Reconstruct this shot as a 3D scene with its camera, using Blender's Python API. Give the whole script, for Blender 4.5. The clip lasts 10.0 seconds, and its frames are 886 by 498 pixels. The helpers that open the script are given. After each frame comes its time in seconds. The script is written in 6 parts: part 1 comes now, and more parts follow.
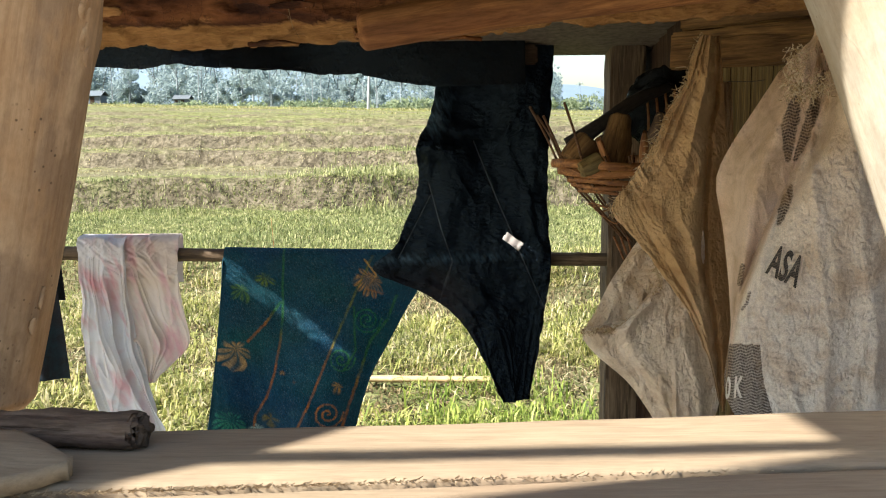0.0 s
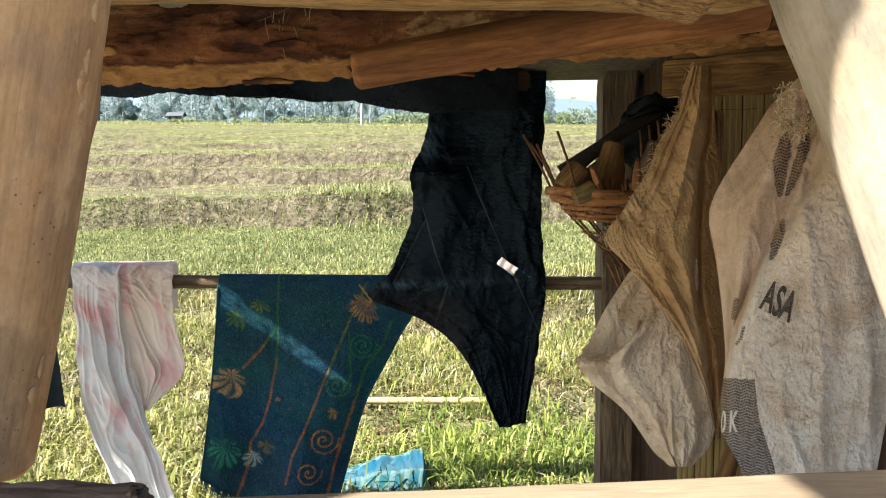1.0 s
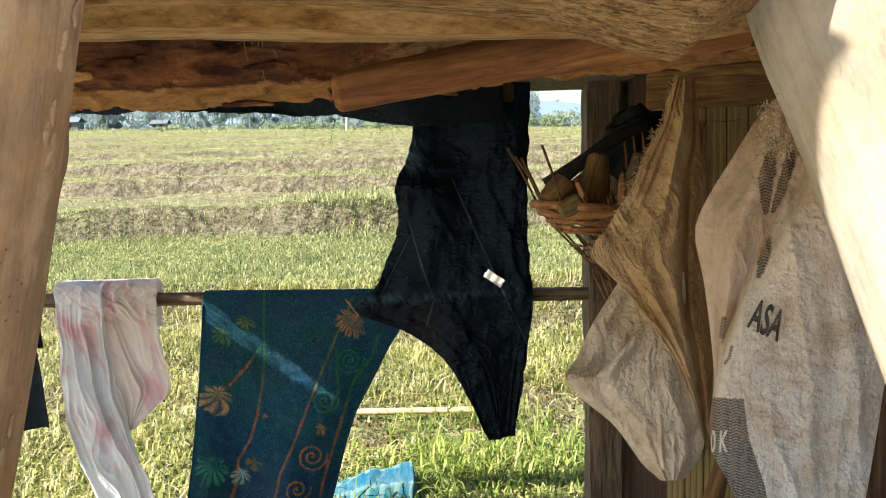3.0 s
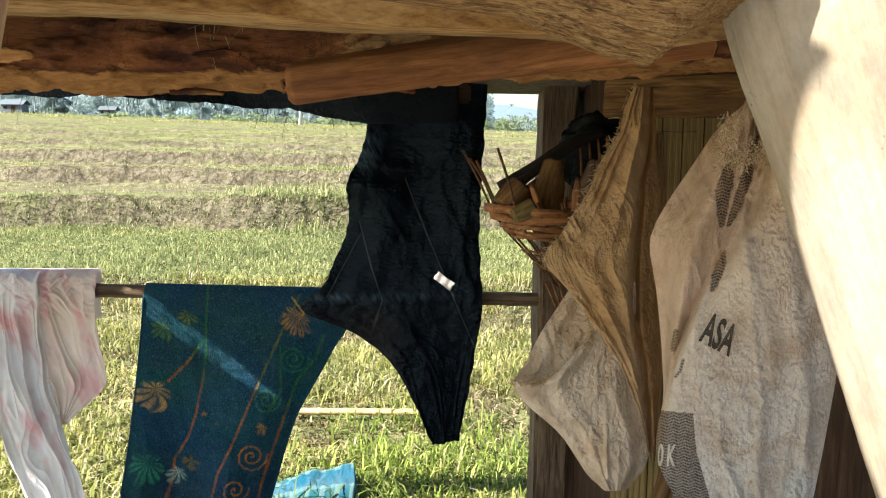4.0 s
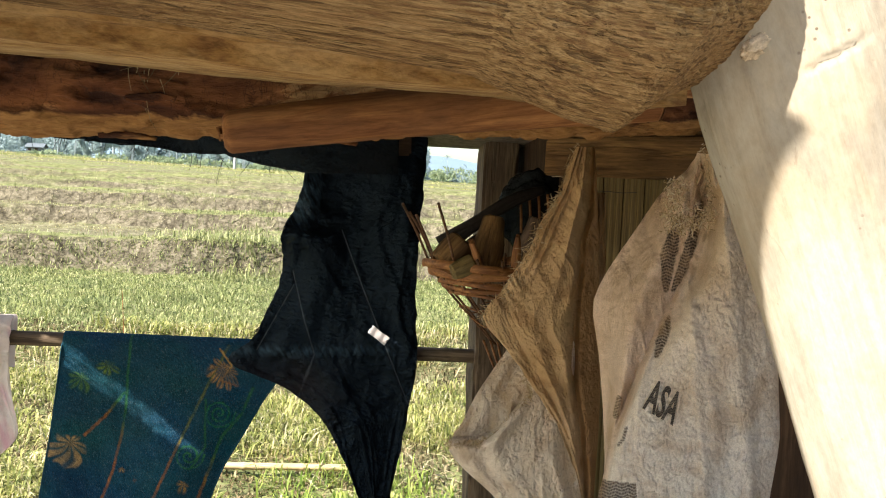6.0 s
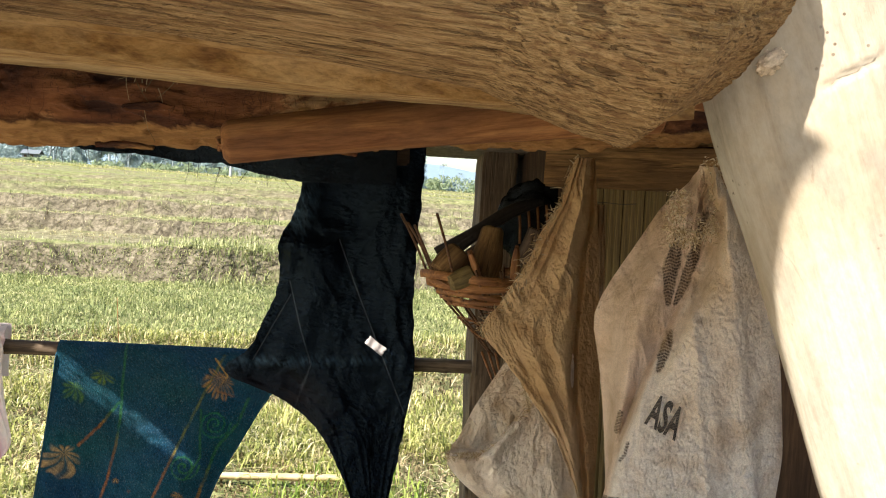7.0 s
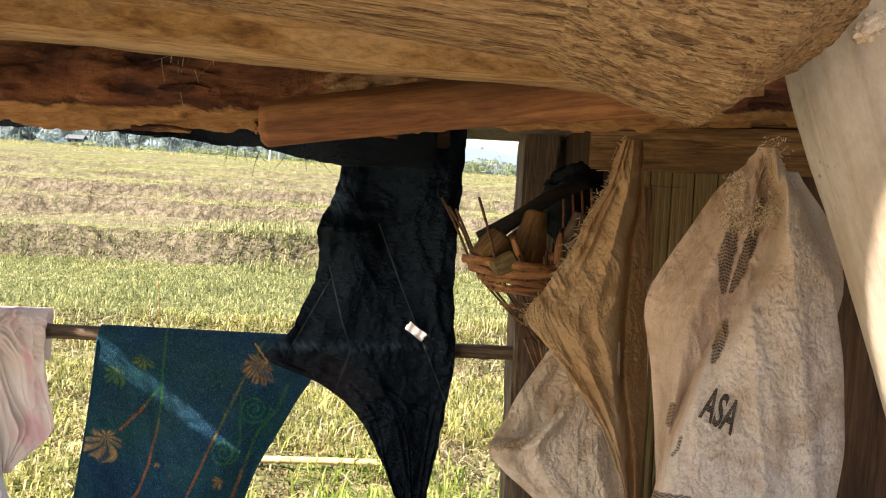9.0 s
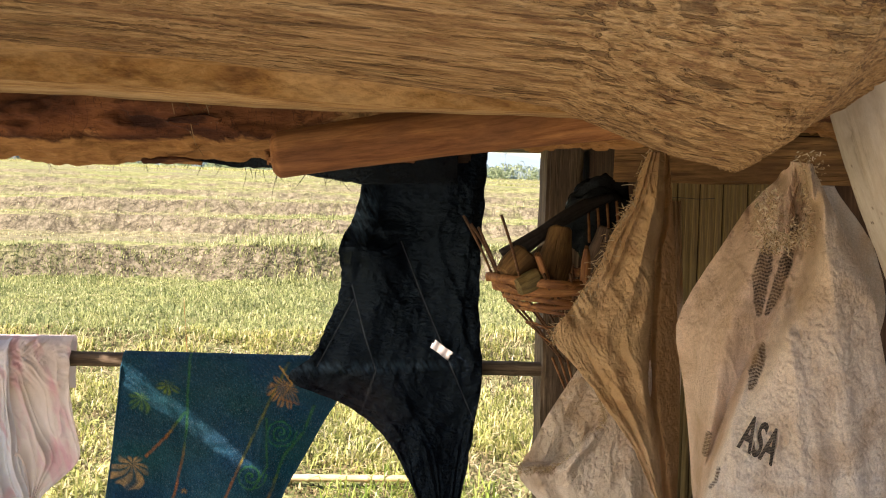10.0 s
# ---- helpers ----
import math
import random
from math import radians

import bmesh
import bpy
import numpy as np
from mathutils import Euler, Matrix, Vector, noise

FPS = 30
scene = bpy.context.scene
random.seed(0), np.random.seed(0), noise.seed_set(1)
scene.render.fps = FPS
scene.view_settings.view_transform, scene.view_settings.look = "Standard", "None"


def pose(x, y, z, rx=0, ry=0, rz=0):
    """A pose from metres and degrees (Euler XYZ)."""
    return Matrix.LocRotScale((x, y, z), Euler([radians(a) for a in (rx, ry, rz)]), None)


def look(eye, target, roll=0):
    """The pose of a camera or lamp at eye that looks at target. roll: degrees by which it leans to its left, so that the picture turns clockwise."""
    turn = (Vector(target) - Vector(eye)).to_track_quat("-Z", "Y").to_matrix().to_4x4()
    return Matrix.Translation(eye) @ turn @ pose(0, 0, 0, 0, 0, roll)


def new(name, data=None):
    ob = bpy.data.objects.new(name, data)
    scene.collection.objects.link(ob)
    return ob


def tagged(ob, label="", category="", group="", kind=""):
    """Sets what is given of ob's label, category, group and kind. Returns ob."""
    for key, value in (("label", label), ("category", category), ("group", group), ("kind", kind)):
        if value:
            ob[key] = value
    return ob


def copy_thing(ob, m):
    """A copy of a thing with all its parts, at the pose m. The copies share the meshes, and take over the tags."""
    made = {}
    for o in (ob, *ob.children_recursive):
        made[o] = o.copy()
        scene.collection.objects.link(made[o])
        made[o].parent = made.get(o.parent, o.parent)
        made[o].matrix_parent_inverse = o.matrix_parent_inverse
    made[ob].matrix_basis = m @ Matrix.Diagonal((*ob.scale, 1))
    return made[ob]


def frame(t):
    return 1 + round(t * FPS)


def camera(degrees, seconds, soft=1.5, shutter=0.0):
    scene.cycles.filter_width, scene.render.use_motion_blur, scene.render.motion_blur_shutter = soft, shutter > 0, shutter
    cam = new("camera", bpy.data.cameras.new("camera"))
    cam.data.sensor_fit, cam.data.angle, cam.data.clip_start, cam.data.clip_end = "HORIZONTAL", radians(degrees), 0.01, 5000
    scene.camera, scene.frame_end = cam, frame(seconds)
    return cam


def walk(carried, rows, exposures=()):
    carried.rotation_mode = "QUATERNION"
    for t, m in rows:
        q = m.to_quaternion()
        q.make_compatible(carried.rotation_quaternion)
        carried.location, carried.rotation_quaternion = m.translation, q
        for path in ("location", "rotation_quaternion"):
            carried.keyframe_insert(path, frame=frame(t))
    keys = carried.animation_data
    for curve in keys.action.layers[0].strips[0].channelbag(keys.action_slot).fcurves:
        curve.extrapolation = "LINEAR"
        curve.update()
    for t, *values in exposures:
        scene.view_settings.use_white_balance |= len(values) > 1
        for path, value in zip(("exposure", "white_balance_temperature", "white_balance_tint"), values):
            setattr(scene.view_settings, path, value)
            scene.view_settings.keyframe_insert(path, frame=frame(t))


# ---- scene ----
cam = camera(52.0, 10.0, soft=1.1)
PATH = [
    (0, (0.131, 0.399, 1.388), (0.116, 2.378, 1.1), -0.5),
    (0.5, (0.129, 0.395, 1.41), (0.122, 2.377, 1.142), -0.6),
    (1, (0.13, 0.398, 1.429), (0.128, 2.382, 1.172), -0.9),
    (1.5, (0.131, 0.402, 1.438), (0.127, 2.386, 1.183), -1.1),
    (2, (0.134, 0.402, 1.446), (0.126, 2.389, 1.216), -1.5),
    (3.3, (0.136, 0.429, 1.462), (0.182, 2.413, 1.209), -1.4),
    (3.5, (0.136, 0.436, 1.462), (0.207, 2.419, 1.215), -0.8),
    (4, (0.133, 0.464, 1.459), (0.27, 2.443, 1.209), 0.8),
    (4.5, (0.13, 0.477, 1.457), (0.293, 2.456, 1.217), 1.3),
    (5, (0.128, 0.497, 1.457), (0.342, 2.475, 1.249), 2.0),
    (5.5, (0.127, 0.509, 1.46), (0.38, 2.484, 1.267), 2.5),
    (6, (0.125, 0.522, 1.468), (0.406, 2.497, 1.331), 2.7),
    (7.5, (0.117, 0.549, 1.473), (0.404, 2.525, 1.356), 3.1),
    (8, (0.116, 0.563, 1.469), (0.391, 2.539, 1.329), 3.5),
    (8.5, (0.116, 0.577, 1.468), (0.37, 2.555, 1.309), 3.4),
    (9, (0.117, 0.595, 1.473), (0.325, 2.578, 1.314), 2.8),
    (9.5, (0.121, 0.616, 1.482), (0.31, 2.601, 1.327), 2.3),
    (10, (0.129, 0.648, 1.504), (0.28, 2.637, 1.357), 1.1),
]
walk(cam, [(t, look(eye, target, roll)) for t, eye, target, roll in PATH], exposures=[(0, 1.72, 6500, 9), (0.8, 1.80, 6500, 9), (3, 1.84, 6500, 8), (6, 1.84, 6500, 9), (8, 1.90, 6700, 14), (9.5, 2.02, 7100, 20), (10, 2.04, 7100, 20)])

# ---- light ----
SUN_EL, SUN_AZ = 38.0, 203.0  # azimuth: where the sun stands, degrees from +x, anticlockwise
sky_world = bpy.data.worlds.new("sky")
scene.world = sky_world
sky_world.use_nodes = True
wn = sky_world.node_tree
sky_tex = wn.nodes.new("ShaderNodeTexSky")
sky_tex.sky_type = "NISHITA"
sky_tex.sun_disc = False
sky_tex.sun_elevation = radians(SUN_EL)
sky_tex.sun_rotation = radians(90 - SUN_AZ)
sky_tex.air_density, sky_tex.dust_density = 1.0, 1.2
bg = wn.nodes["Background"]
bg.inputs["Strength"].default_value = 0.076
wn.links.new(sky_tex.outputs[0], bg.inputs[0])
sun_data = bpy.data.lights.new("sun", "SUN")
sun_data.energy, sun_data.angle, sun_data.color = 5.0, radians(0.55), (1.0, 0.95, 0.88)
sun = new("sun", sun_data)
TO_SUN = Vector((math.cos(radians(SUN_EL)) * math.cos(radians(SUN_AZ)), math.cos(radians(SUN_EL)) * math.sin(radians(SUN_AZ)), math.sin(radians(SUN_EL))))
sun.matrix_basis = look(TO_SUN * 30, (0, 0, 0))

ROOF_FALL = 0.135

# ---- materials ----
def shader(name, rough=0.8, spec=0.3):
    m = bpy.data.materials.new(name)
    m.use_nodes = True
    nt = m.node_tree
    b = nt.nodes["Principled BSDF"]
    b.inputs["Roughness"].default_value = rough
    b.inputs["Specular IOR Level"].default_value = spec
    return m, nt, b


def coords(nt, scale=(1, 1, 1), space="Object"):
    tc, mp = nt.nodes.new("ShaderNodeTexCoord"), nt.nodes.new("ShaderNodeMapping")
    mp.inputs["Scale"].default_value = scale
    nt.links.new(tc.outputs[space], mp.inputs[0])
    return mp.outputs[0]


def tex_noise(nt, vec, scale, detail=6, rough=0.6, distort=0.0):
    n = nt.nodes.new("ShaderNodeTexNoise")
    n.inputs["Scale"].default_value, n.inputs["Detail"].default_value = scale, detail
    n.inputs["Roughness"].default_value, n.inputs["Distortion"].default_value = rough, distort
    nt.links.new(vec, n.inputs["Vector"])
    return n.outputs["Fac"]


def ramp(nt, fac, stops):
    r = nt.nodes.new("ShaderNodeValToRGB")
    e = r.color_ramp.elements
    while len(e) < len(stops):
        e.new(0.5)
    for k, (p, c) in zip(e, stops):
        k.position, k.color = p, (*c, 1) if len(c) == 3 else c
    nt.links.new(fac, r.inputs[0])
    return r.outputs[0]


def grey(lo, hi):
    return [(lo, (0, 0, 0)), (hi, (1, 1, 1))]


def mix(nt, fac, a, b, mode="MIX"):
    n = nt.nodes.new("ShaderNodeMix")
    n.data_type, n.blend_type = "RGBA", mode
    for sock, v in ((n.inputs[0], fac), (n.inputs[6], a), (n.inputs[7], b)):
        if isinstance(v, (int, float)):
            sock.default_value = v
        elif isinstance(v, tuple):
            sock.default_value = (*v, 1)
        else:
            nt.links.new(v, sock)
    return n.outputs[2]


def bump(nt, b, height, strength, distance, before=None):
    n = nt.nodes.new("ShaderNodeBump")
    n.inputs["Strength"].default_value, n.inputs["Distance"].default_value = strength, distance
    nt.links.new(height, n.inputs["Height"])
    if before:
        nt.links.new(before, n.inputs["Normal"])
    nt.links.new(n.outputs[0], b.inputs["Normal"])
    return n.outputs[0]


def wood(name, light, mid, dark, stretch=0.06, grain=90, blotch=6, stain=(0.1, 0.06, 0.03), stain_amount=0.5, relief=0.003, rough=0.85, crack=0.0, fibre=0.4):
    """Wood whose grain runs along the object's own x."""
    m, nt, b = shader(name, rough, 0.25)
    long = coords(nt, (stretch, 1, 1))
    plain = coords(nt)
    g = tex_noise(nt, long, grain, 8, 0.65, 0.4)
    col = ramp(nt, g, [(0.37, dark), (0.5, mid), (0.62, light)])
    blot = tex_noise(nt, coords(nt, (0.4, 1, 1)), blotch, 5, 0.6, 0.5)
    col = mix(nt, ramp(nt, blot, [(0.44, (0, 0, 0)), (0.62, (stain_amount,) * 3)]), col, stain)
    fine = tex_noise(nt, coords(nt, (max(stretch, 0.05) * 0.9, 1, 1)), max(grain * 2.6, 240), 4, 0.7, 0.3)
    col = mix(nt, fibre, col, ramp(nt, fine, [(0.36, (0.35, 0.33, 0.30)), (0.58, (1, 1, 1))]), "MULTIPLY")
    if crack:
        ck = tex_noise(nt, coords(nt, (stretch * 0.7, 1, 1)), grain * 0.6, 3, 0.5, 1.2)
        line = ramp(nt, ck, [(0.36, (1, 1, 1)), (0.40, (0, 0, 0))])
        col = mix(nt, mix(nt, crack, (0, 0, 0), line), col, tuple(c * 0.35 for c in dark))
        bump_in = mix(nt, 0.6, g, ramp(nt, ck, grey(0.36, 0.42)))
    else:
        bump_in = g
    nt.links.new(col, b.inputs["Base Color"])
    n1 = bump(nt, b, bump_in, 0.9, relief)
    bump(nt, b, fine, 0.6, relief * 0.6, n1)
    return m


def fabric(name, weave=700, rough=0.95, dirt=(0.25, 0.2, 0.14), dirt_amount=0.35, dirt_scale=7, crinkle=40, crinkle_depth=0.004, through_light=0.0, spec=0.15, lines=(1, 1, 1), nap=0.0006):
    """Cloth whose print is in the mesh's own colours."""
    m, nt, b = shader(name, rough, spec)
    at = nt.nodes.new("ShaderNodeAttribute")
    at.attribute_name = "print"
    v = coords(nt)
    fine = tex_noise(nt, v, weave, 2, 0.5)
    big = tex_noise(nt, coords(nt, lines), dirt_scale, 7, 0.65, 0.6)
    cr = tex_noise(nt, coords(nt, lines), crinkle, 9, 0.72, 0.3)
    col = mix(nt, ramp(nt, big, [(0.45, (0, 0, 0)), (0.63, (dirt_amount,) * 3)]), at.outputs["Color"], dirt)
    col = mix(nt, 0.3, col, ramp(nt, fine, [(0.4, (0.55, 0.55, 0.55)), (0.6, (1.1, 1.1, 1.1))]), "MULTIPLY")
    nt.links.new(col, b.inputs["Base Color"])
    n1 = bump(nt, b, cr, 0.8, crinkle_depth)
    bump(nt, b, fine, 0.4 if nap < 0.001 else 1.0, nap, n1)
    if through_light:
        tl, ms = nt.nodes.new("ShaderNodeBsdfTranslucent"), nt.nodes.new("ShaderNodeMixShader")
        ms.inputs[0].default_value = through_light
        nt.links.new(col, tl.inputs[0])
        nt.links.new(b.outputs[0], ms.inputs[1])
        nt.links.new(tl.outputs[0], ms.inputs[2])
        nt.links.new(ms.outputs[0], nt.nodes["Material Output"].inputs[0])
    return m


def island_colours(name, stops, rough=0.7, translucent=0.35, spec=0.2, patchy=0.6):
    """Leaves or strands, each with a colour of its own."""
    m, nt, b = shader(name, rough, spec)
    geo = nt.nodes.new("ShaderNodeNewGeometry")
    col = ramp(nt, geo.outputs["Random Per Island"], stops)
    patch = tex_noise(nt, coords(nt), 1.3, 4)
    col = mix(nt, patchy, col, ramp(nt, patch, [(0.3, (0.55, 0.6, 0.5)), (0.7, (1.25, 1.15, 0.95))]), "MULTIPLY")
    nt.links.new(col, b.inputs["Base Color"])
    if translucent:
        tl, ms = nt.nodes.new("ShaderNodeBsdfTranslucent"), nt.nodes.new("ShaderNodeMixShader")
        ms.inputs[0].default_value = translucent
        nt.links.new(col, tl.inputs[0])
        nt.links.new(b.outputs[0], ms.inputs[1])
        nt.links.new(tl.outputs[0], ms.inputs[2])
        nt.links.new(ms.outputs[0], nt.nodes["Material Output"].inputs[0])
    return m


def plain(name, colour, rough=0.7, scale=30, vary=0.5, depth=0.002, metal=0.0):
    m, nt, b = shader(name, rough)
    b.inputs["Metallic"].default_value = metal
    n = tex_noise(nt, coords(nt), scale, 6, 0.65)
    col = ramp(nt, n, [(0.25, tuple(c * (1 - vary) for c in colour)), (0.75, tuple(min(1, c * (1 + vary * 0.6)) for c in colour))])
    nt.links.new(col, b.inputs["Base Color"])
    bump(nt, b, n, 0.6, depth)
    return m


def field_ground():
    m, nt, b = shader("field_soil_and_turf", 0.97, 0.05)
    v = coords(nt)
    wide = tex_noise(nt, coords(nt, (0.25, 1, 1)), 0.9, 8, 0.65, 0.4)
    small = tex_noise(nt, coords(nt, (1, 1, 0.6)), 6, 12, 0.75)
    turf = ramp(nt, small, [(0.32, (0.06, 0.072, 0.026)), (0.5, (0.17, 0.185, 0.07)), (0.68, (0.30, 0.29, 0.14))])
    clods = mix(nt, 0.5, small, tex_noise(nt, coords(nt, (1.2, 1, 1)), 17, 8, 0.75))
    soil = ramp(nt, clods, [(0.40, (0.034, 0.029, 0.019)), (0.48, (0.105, 0.089, 0.058)), (0.56, (0.19, 0.163, 0.112)), (0.66, (0.30, 0.265, 0.19))])
    crack = nt.nodes.new("ShaderNodeTexVoronoi")
    crack.feature = "DISTANCE_TO_EDGE"
    crack.inputs["Scale"].default_value = 3.2
    nt.links.new(coords(nt, (1, 0.3, 0.45)), crack.inputs["Vector"])
    straw = ramp(nt, small, [(0.34, (0.085, 0.08, 0.04)), (0.5, (0.20, 0.188, 0.10)), (0.66, (0.33, 0.31, 0.18))])
    soil = mix(nt, ramp(nt, tex_noise(nt, coords(nt), 1.6, 6, 0.7), [(0.53, (0, 0, 0)), (0.66, (0.5, 0.5, 0.5))]), soil, turf)
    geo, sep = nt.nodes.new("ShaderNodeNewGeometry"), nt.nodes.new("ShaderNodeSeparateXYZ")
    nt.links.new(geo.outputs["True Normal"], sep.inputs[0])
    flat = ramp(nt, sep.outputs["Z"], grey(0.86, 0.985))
    bare = ramp(nt, wide, grey(0.44, 0.58))
    grassy = mix(nt, bare, turf, mix(nt, 0.35, turf, soil))
    # the upper terraces were harvested: straw and bare soil with green patches
    place, far = nt.nodes.new("ShaderNodeSeparateXYZ"), nt.nodes.new("ShaderNodeMapRange")
    nt.links.new(v, place.inputs[0])
    far.inputs["From Min"].default_value, far.inputs["From Max"].default_value = 14.8, 16.0
    nt.links.new(place.outputs["Y"], far.inputs["Value"])
    cut = mix(nt, ramp(nt, wide, grey(0.44, 0.58)), mix(nt, 0.6, straw, soil), turf)
    grassy = mix(nt, far.outputs[0], grassy, cut)
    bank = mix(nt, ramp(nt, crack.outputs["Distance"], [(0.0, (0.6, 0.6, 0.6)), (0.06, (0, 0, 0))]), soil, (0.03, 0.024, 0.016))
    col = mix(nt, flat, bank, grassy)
    nt.links.new(col, b.inputs["Base Color"])
    bump(nt, b, small, 0.8, 0.03)
    return m


def bark(name):
    """Old bark, dark where it holds and orange where it has peeled."""
    m, nt, b = shader(name, 0.9, 0.2)
    v = coords(nt, (0.5, 1, 1))
    big = tex_noise(nt, v, 9, 9, 0.62, 0.5)
    fine = tex_noise(nt, coords(nt, (0.25, 1, 1)), 110, 6, 0.7, 0.5)
    col = ramp(nt, big, [(0.38, (0.04, 0.016, 0.009)), (0.44, (0.11, 0.040, 0.016)), (0.53, (0.18, 0.070, 0.026)), (0.60, (0.23, 0.095, 0.034)), (0.63, (0.33, 0.15, 0.055)), (0.655, (0.50, 0.29, 0.12))])
    col = mix(nt, 0.6, col, ramp(nt, fine, [(0.3, (0.3, 0.25, 0.22)), (0.65, (1, 1, 1))]), "MULTIPLY")
    nt.links.new(col, b.inputs["Base Color"])
    ck = tex_noise(nt, coords(nt, (1.6, 0.7, 0.7)), 16, 4, 0.6, 0.8)
    gap = ramp(nt, ck, [(0.485, (0, 0, 0)), (0.495, (0.6, 0.6, 0.6)), (0.505, (0, 0, 0))])
    col = mix(nt, gap, col, (0.018, 0.008, 0.006))
    # a strip along the underside where the bark has come off
    sep, add = nt.nodes.new("ShaderNodeSeparateXYZ"), nt.nodes.new("ShaderNodeMath")
    nt.links.new(coords(nt), sep.inputs[0])
    add.operation = "MULTIPLY_ADD"
    add.inputs[1].default_value = 0.104
    nt.links.new(tex_noise(nt, coords(nt, (0.5, 1, 1)), 7, 6, 0.65, 0.6), add.inputs[0])
    nt.links.new(sep.outputs["Z"], add.inputs[2])
    peeled = ramp(nt, fine, [(0.35, (0.21, 0.10, 0.032)), (0.62, (0.36, 0.19, 0.066))])
    strip, edge = nt.nodes.new("ShaderNodeMapRange"), nt.nodes.new("ShaderNodeMapRange")
    for node, lo, hi in ((strip, 0.0, -0.006), (edge, 0.012, 0.0)):
        node.inputs["From Min"].default_value, node.inputs["From Max"].default_value = lo, hi
        nt.links.new(add.outputs[0], node.inputs["Value"])
    col = mix(nt, mix(nt, 0.75, (0, 0, 0), edge.outputs[0]), col, (0.03, 0.011, 0.007))
    nt.links.new(mix(nt, strip.outputs[0], col, peeled), b.inputs["Base Color"])
    n1 = bump(nt, b, big, 0.9, 0.02)
    bump(nt, b, fine, 0.8, 0.005, n1)
    return m


def debarked(name, base_colour, ochre, grey_stain, spot, amount=0.8):
    """Smooth peeled pole: pale, with ochre and grey stains, handling marks and small dark specks."""
    m, nt, b = shader(name, 0.75, 0.25)
    long = coords(nt, (0.55, 1, 1))
    wide = tex_noise(nt, coords(nt, (0.5, 1, 1)), 9, 5, 0.6, 0.4)
    streak = tex_noise(nt, long, 26, 5, 0.55, 0.15)
    fine = tex_noise(nt, coords(nt, (0.5, 1, 1)), 240, 6, 0.75)
    col = mix(nt, ramp(nt, wide, [(0.46, (0, 0, 0)), (0.64, (amount,) * 3)]), base_colour, ochre)
    col = mix(nt, ramp(nt, streak, [(0.47, (0, 0, 0)), (0.58, (amount,) * 3)]), col, grey_stain)
    col = mix(nt, 0.35, col, ramp(nt, fine, [(0.35, (0.6, 0.56, 0.5)), (0.6, (1, 1, 1))]), "MULTIPLY")
    grain = tex_noise(nt, coords(nt, (0.05, 1, 1)), 130, 5, 0.65, 0.2)
    col = mix(nt, 0.6 * amount, col, ramp(nt, grain, [(0.36, (0.62, 0.55, 0.47)), (0.52, (1, 1, 1))]), "MULTIPLY")
    dent = tex_noise(nt, coords(nt, (0.4, 1, 1)), 34, 6, 0.7, 0.8)
    col = mix(nt, ramp(nt, dent, [(0.63, (0, 0, 0)), (0.68, (0.5 * amount,) * 3)]), col, spot)
    vo = nt.nodes.new("ShaderNodeTexVoronoi")
    vo.inputs["Scale"].default_value = 150
    nt.links.new(coords(nt), vo.inputs["Vector"])
    some = ramp(nt, tex_noise(nt, coords(nt), 13, 2), grey(0.60, 0.66))
    dots = mix(nt, some, (0, 0, 0), ramp(nt, vo.outputs["Distance"], [(0.12, (0.85, 0.85, 0.85)), (0.20, (0, 0, 0))]))
    col = mix(nt, dots, col, spot)
    nt.links.new(col, b.inputs["Base Color"])
    n1 = bump(nt, b, streak, 0.5, 0.002)
    n2 = bump(nt, b, grain, 0.6, 0.0012, n1)
    bump(nt, b, fine, 0.5, 0.0008, n2)
    return m


M_POST = debarked("pale_debarked_wood", (0.40, 0.355, 0.28), (0.32, 0.235, 0.14), (0.26, 0.23, 0.185), (0.08, 0.05, 0.03), 0.5)
M_BEAM = wood("rough_hewn_wood", (0.50, 0.33, 0.15), (0.38, 0.235, 0.097), (0.19, 0.098, 0.038), 0.045, 330, 14, (0.27, 0.14, 0.055), 0.35, 0.007, crack=0.6, fibre=0.75)
M_TIMBER = wood("weathered_timber", (0.42, 0.255, 0.095), (0.325, 0.182, 0.06), (0.19, 0.094, 0.032), 0.4, 75, 34, (0.55, 0.37, 0.17), 0.7, 0.003, fibre=0.5)
M_BARK = bark("red_bark")
M_INNER = wood("peeled_inner_bark", (0.52, 0.30, 0.12), (0.42, 0.22, 0.08), (0.30, 0.14, 0.05), 0.1, 40, 12, (0.3, 0.13, 0.05), 0.5, 0.003)
M_LIMB = wood("brown_round_wood", (0.385, 0.178, 0.063), (0.28, 0.12, 0.039), (0.155, 0.057, 0.019), 0.12, 40, 10, (0.16, 0.07, 0.03), 0.6, 0.002)
M_PLANK = wood("sawn_plank", (0.345, 0.27, 0.18), (0.32, 0.248, 0.163), (0.285, 0.215, 0.138), 0.10, 120, 14, (0.27, 0.19, 0.125), 0.55, 0.0008, fibre=0.22)
M_GREY = wood("old_grey_wood", (0.26, 0.19, 0.12), (0.17, 0.12, 0.072), (0.08, 0.055, 0.035), 0.06, 60, 8, (0.09, 0.06, 0.04), 0.6, 0.004, crack=0.6)
M_DARK = wood("dark_brown_boards", (0.095, 0.055, 0.03), (0.06, 0.033, 0.018), (0.028, 0.015, 0.009), 0.06, 50, 8, (0.022, 0.013, 0.008), 0.6, 0.003)
M_BAMBOO = wood("split_bamboo", (0.25, 0.178, 0.066), (0.18, 0.124, 0.043), (0.095, 0.06, 0.022), 0.03, 80, 10, (0.14, 0.115, 0.05), 0.5, 0.001, 0.6)
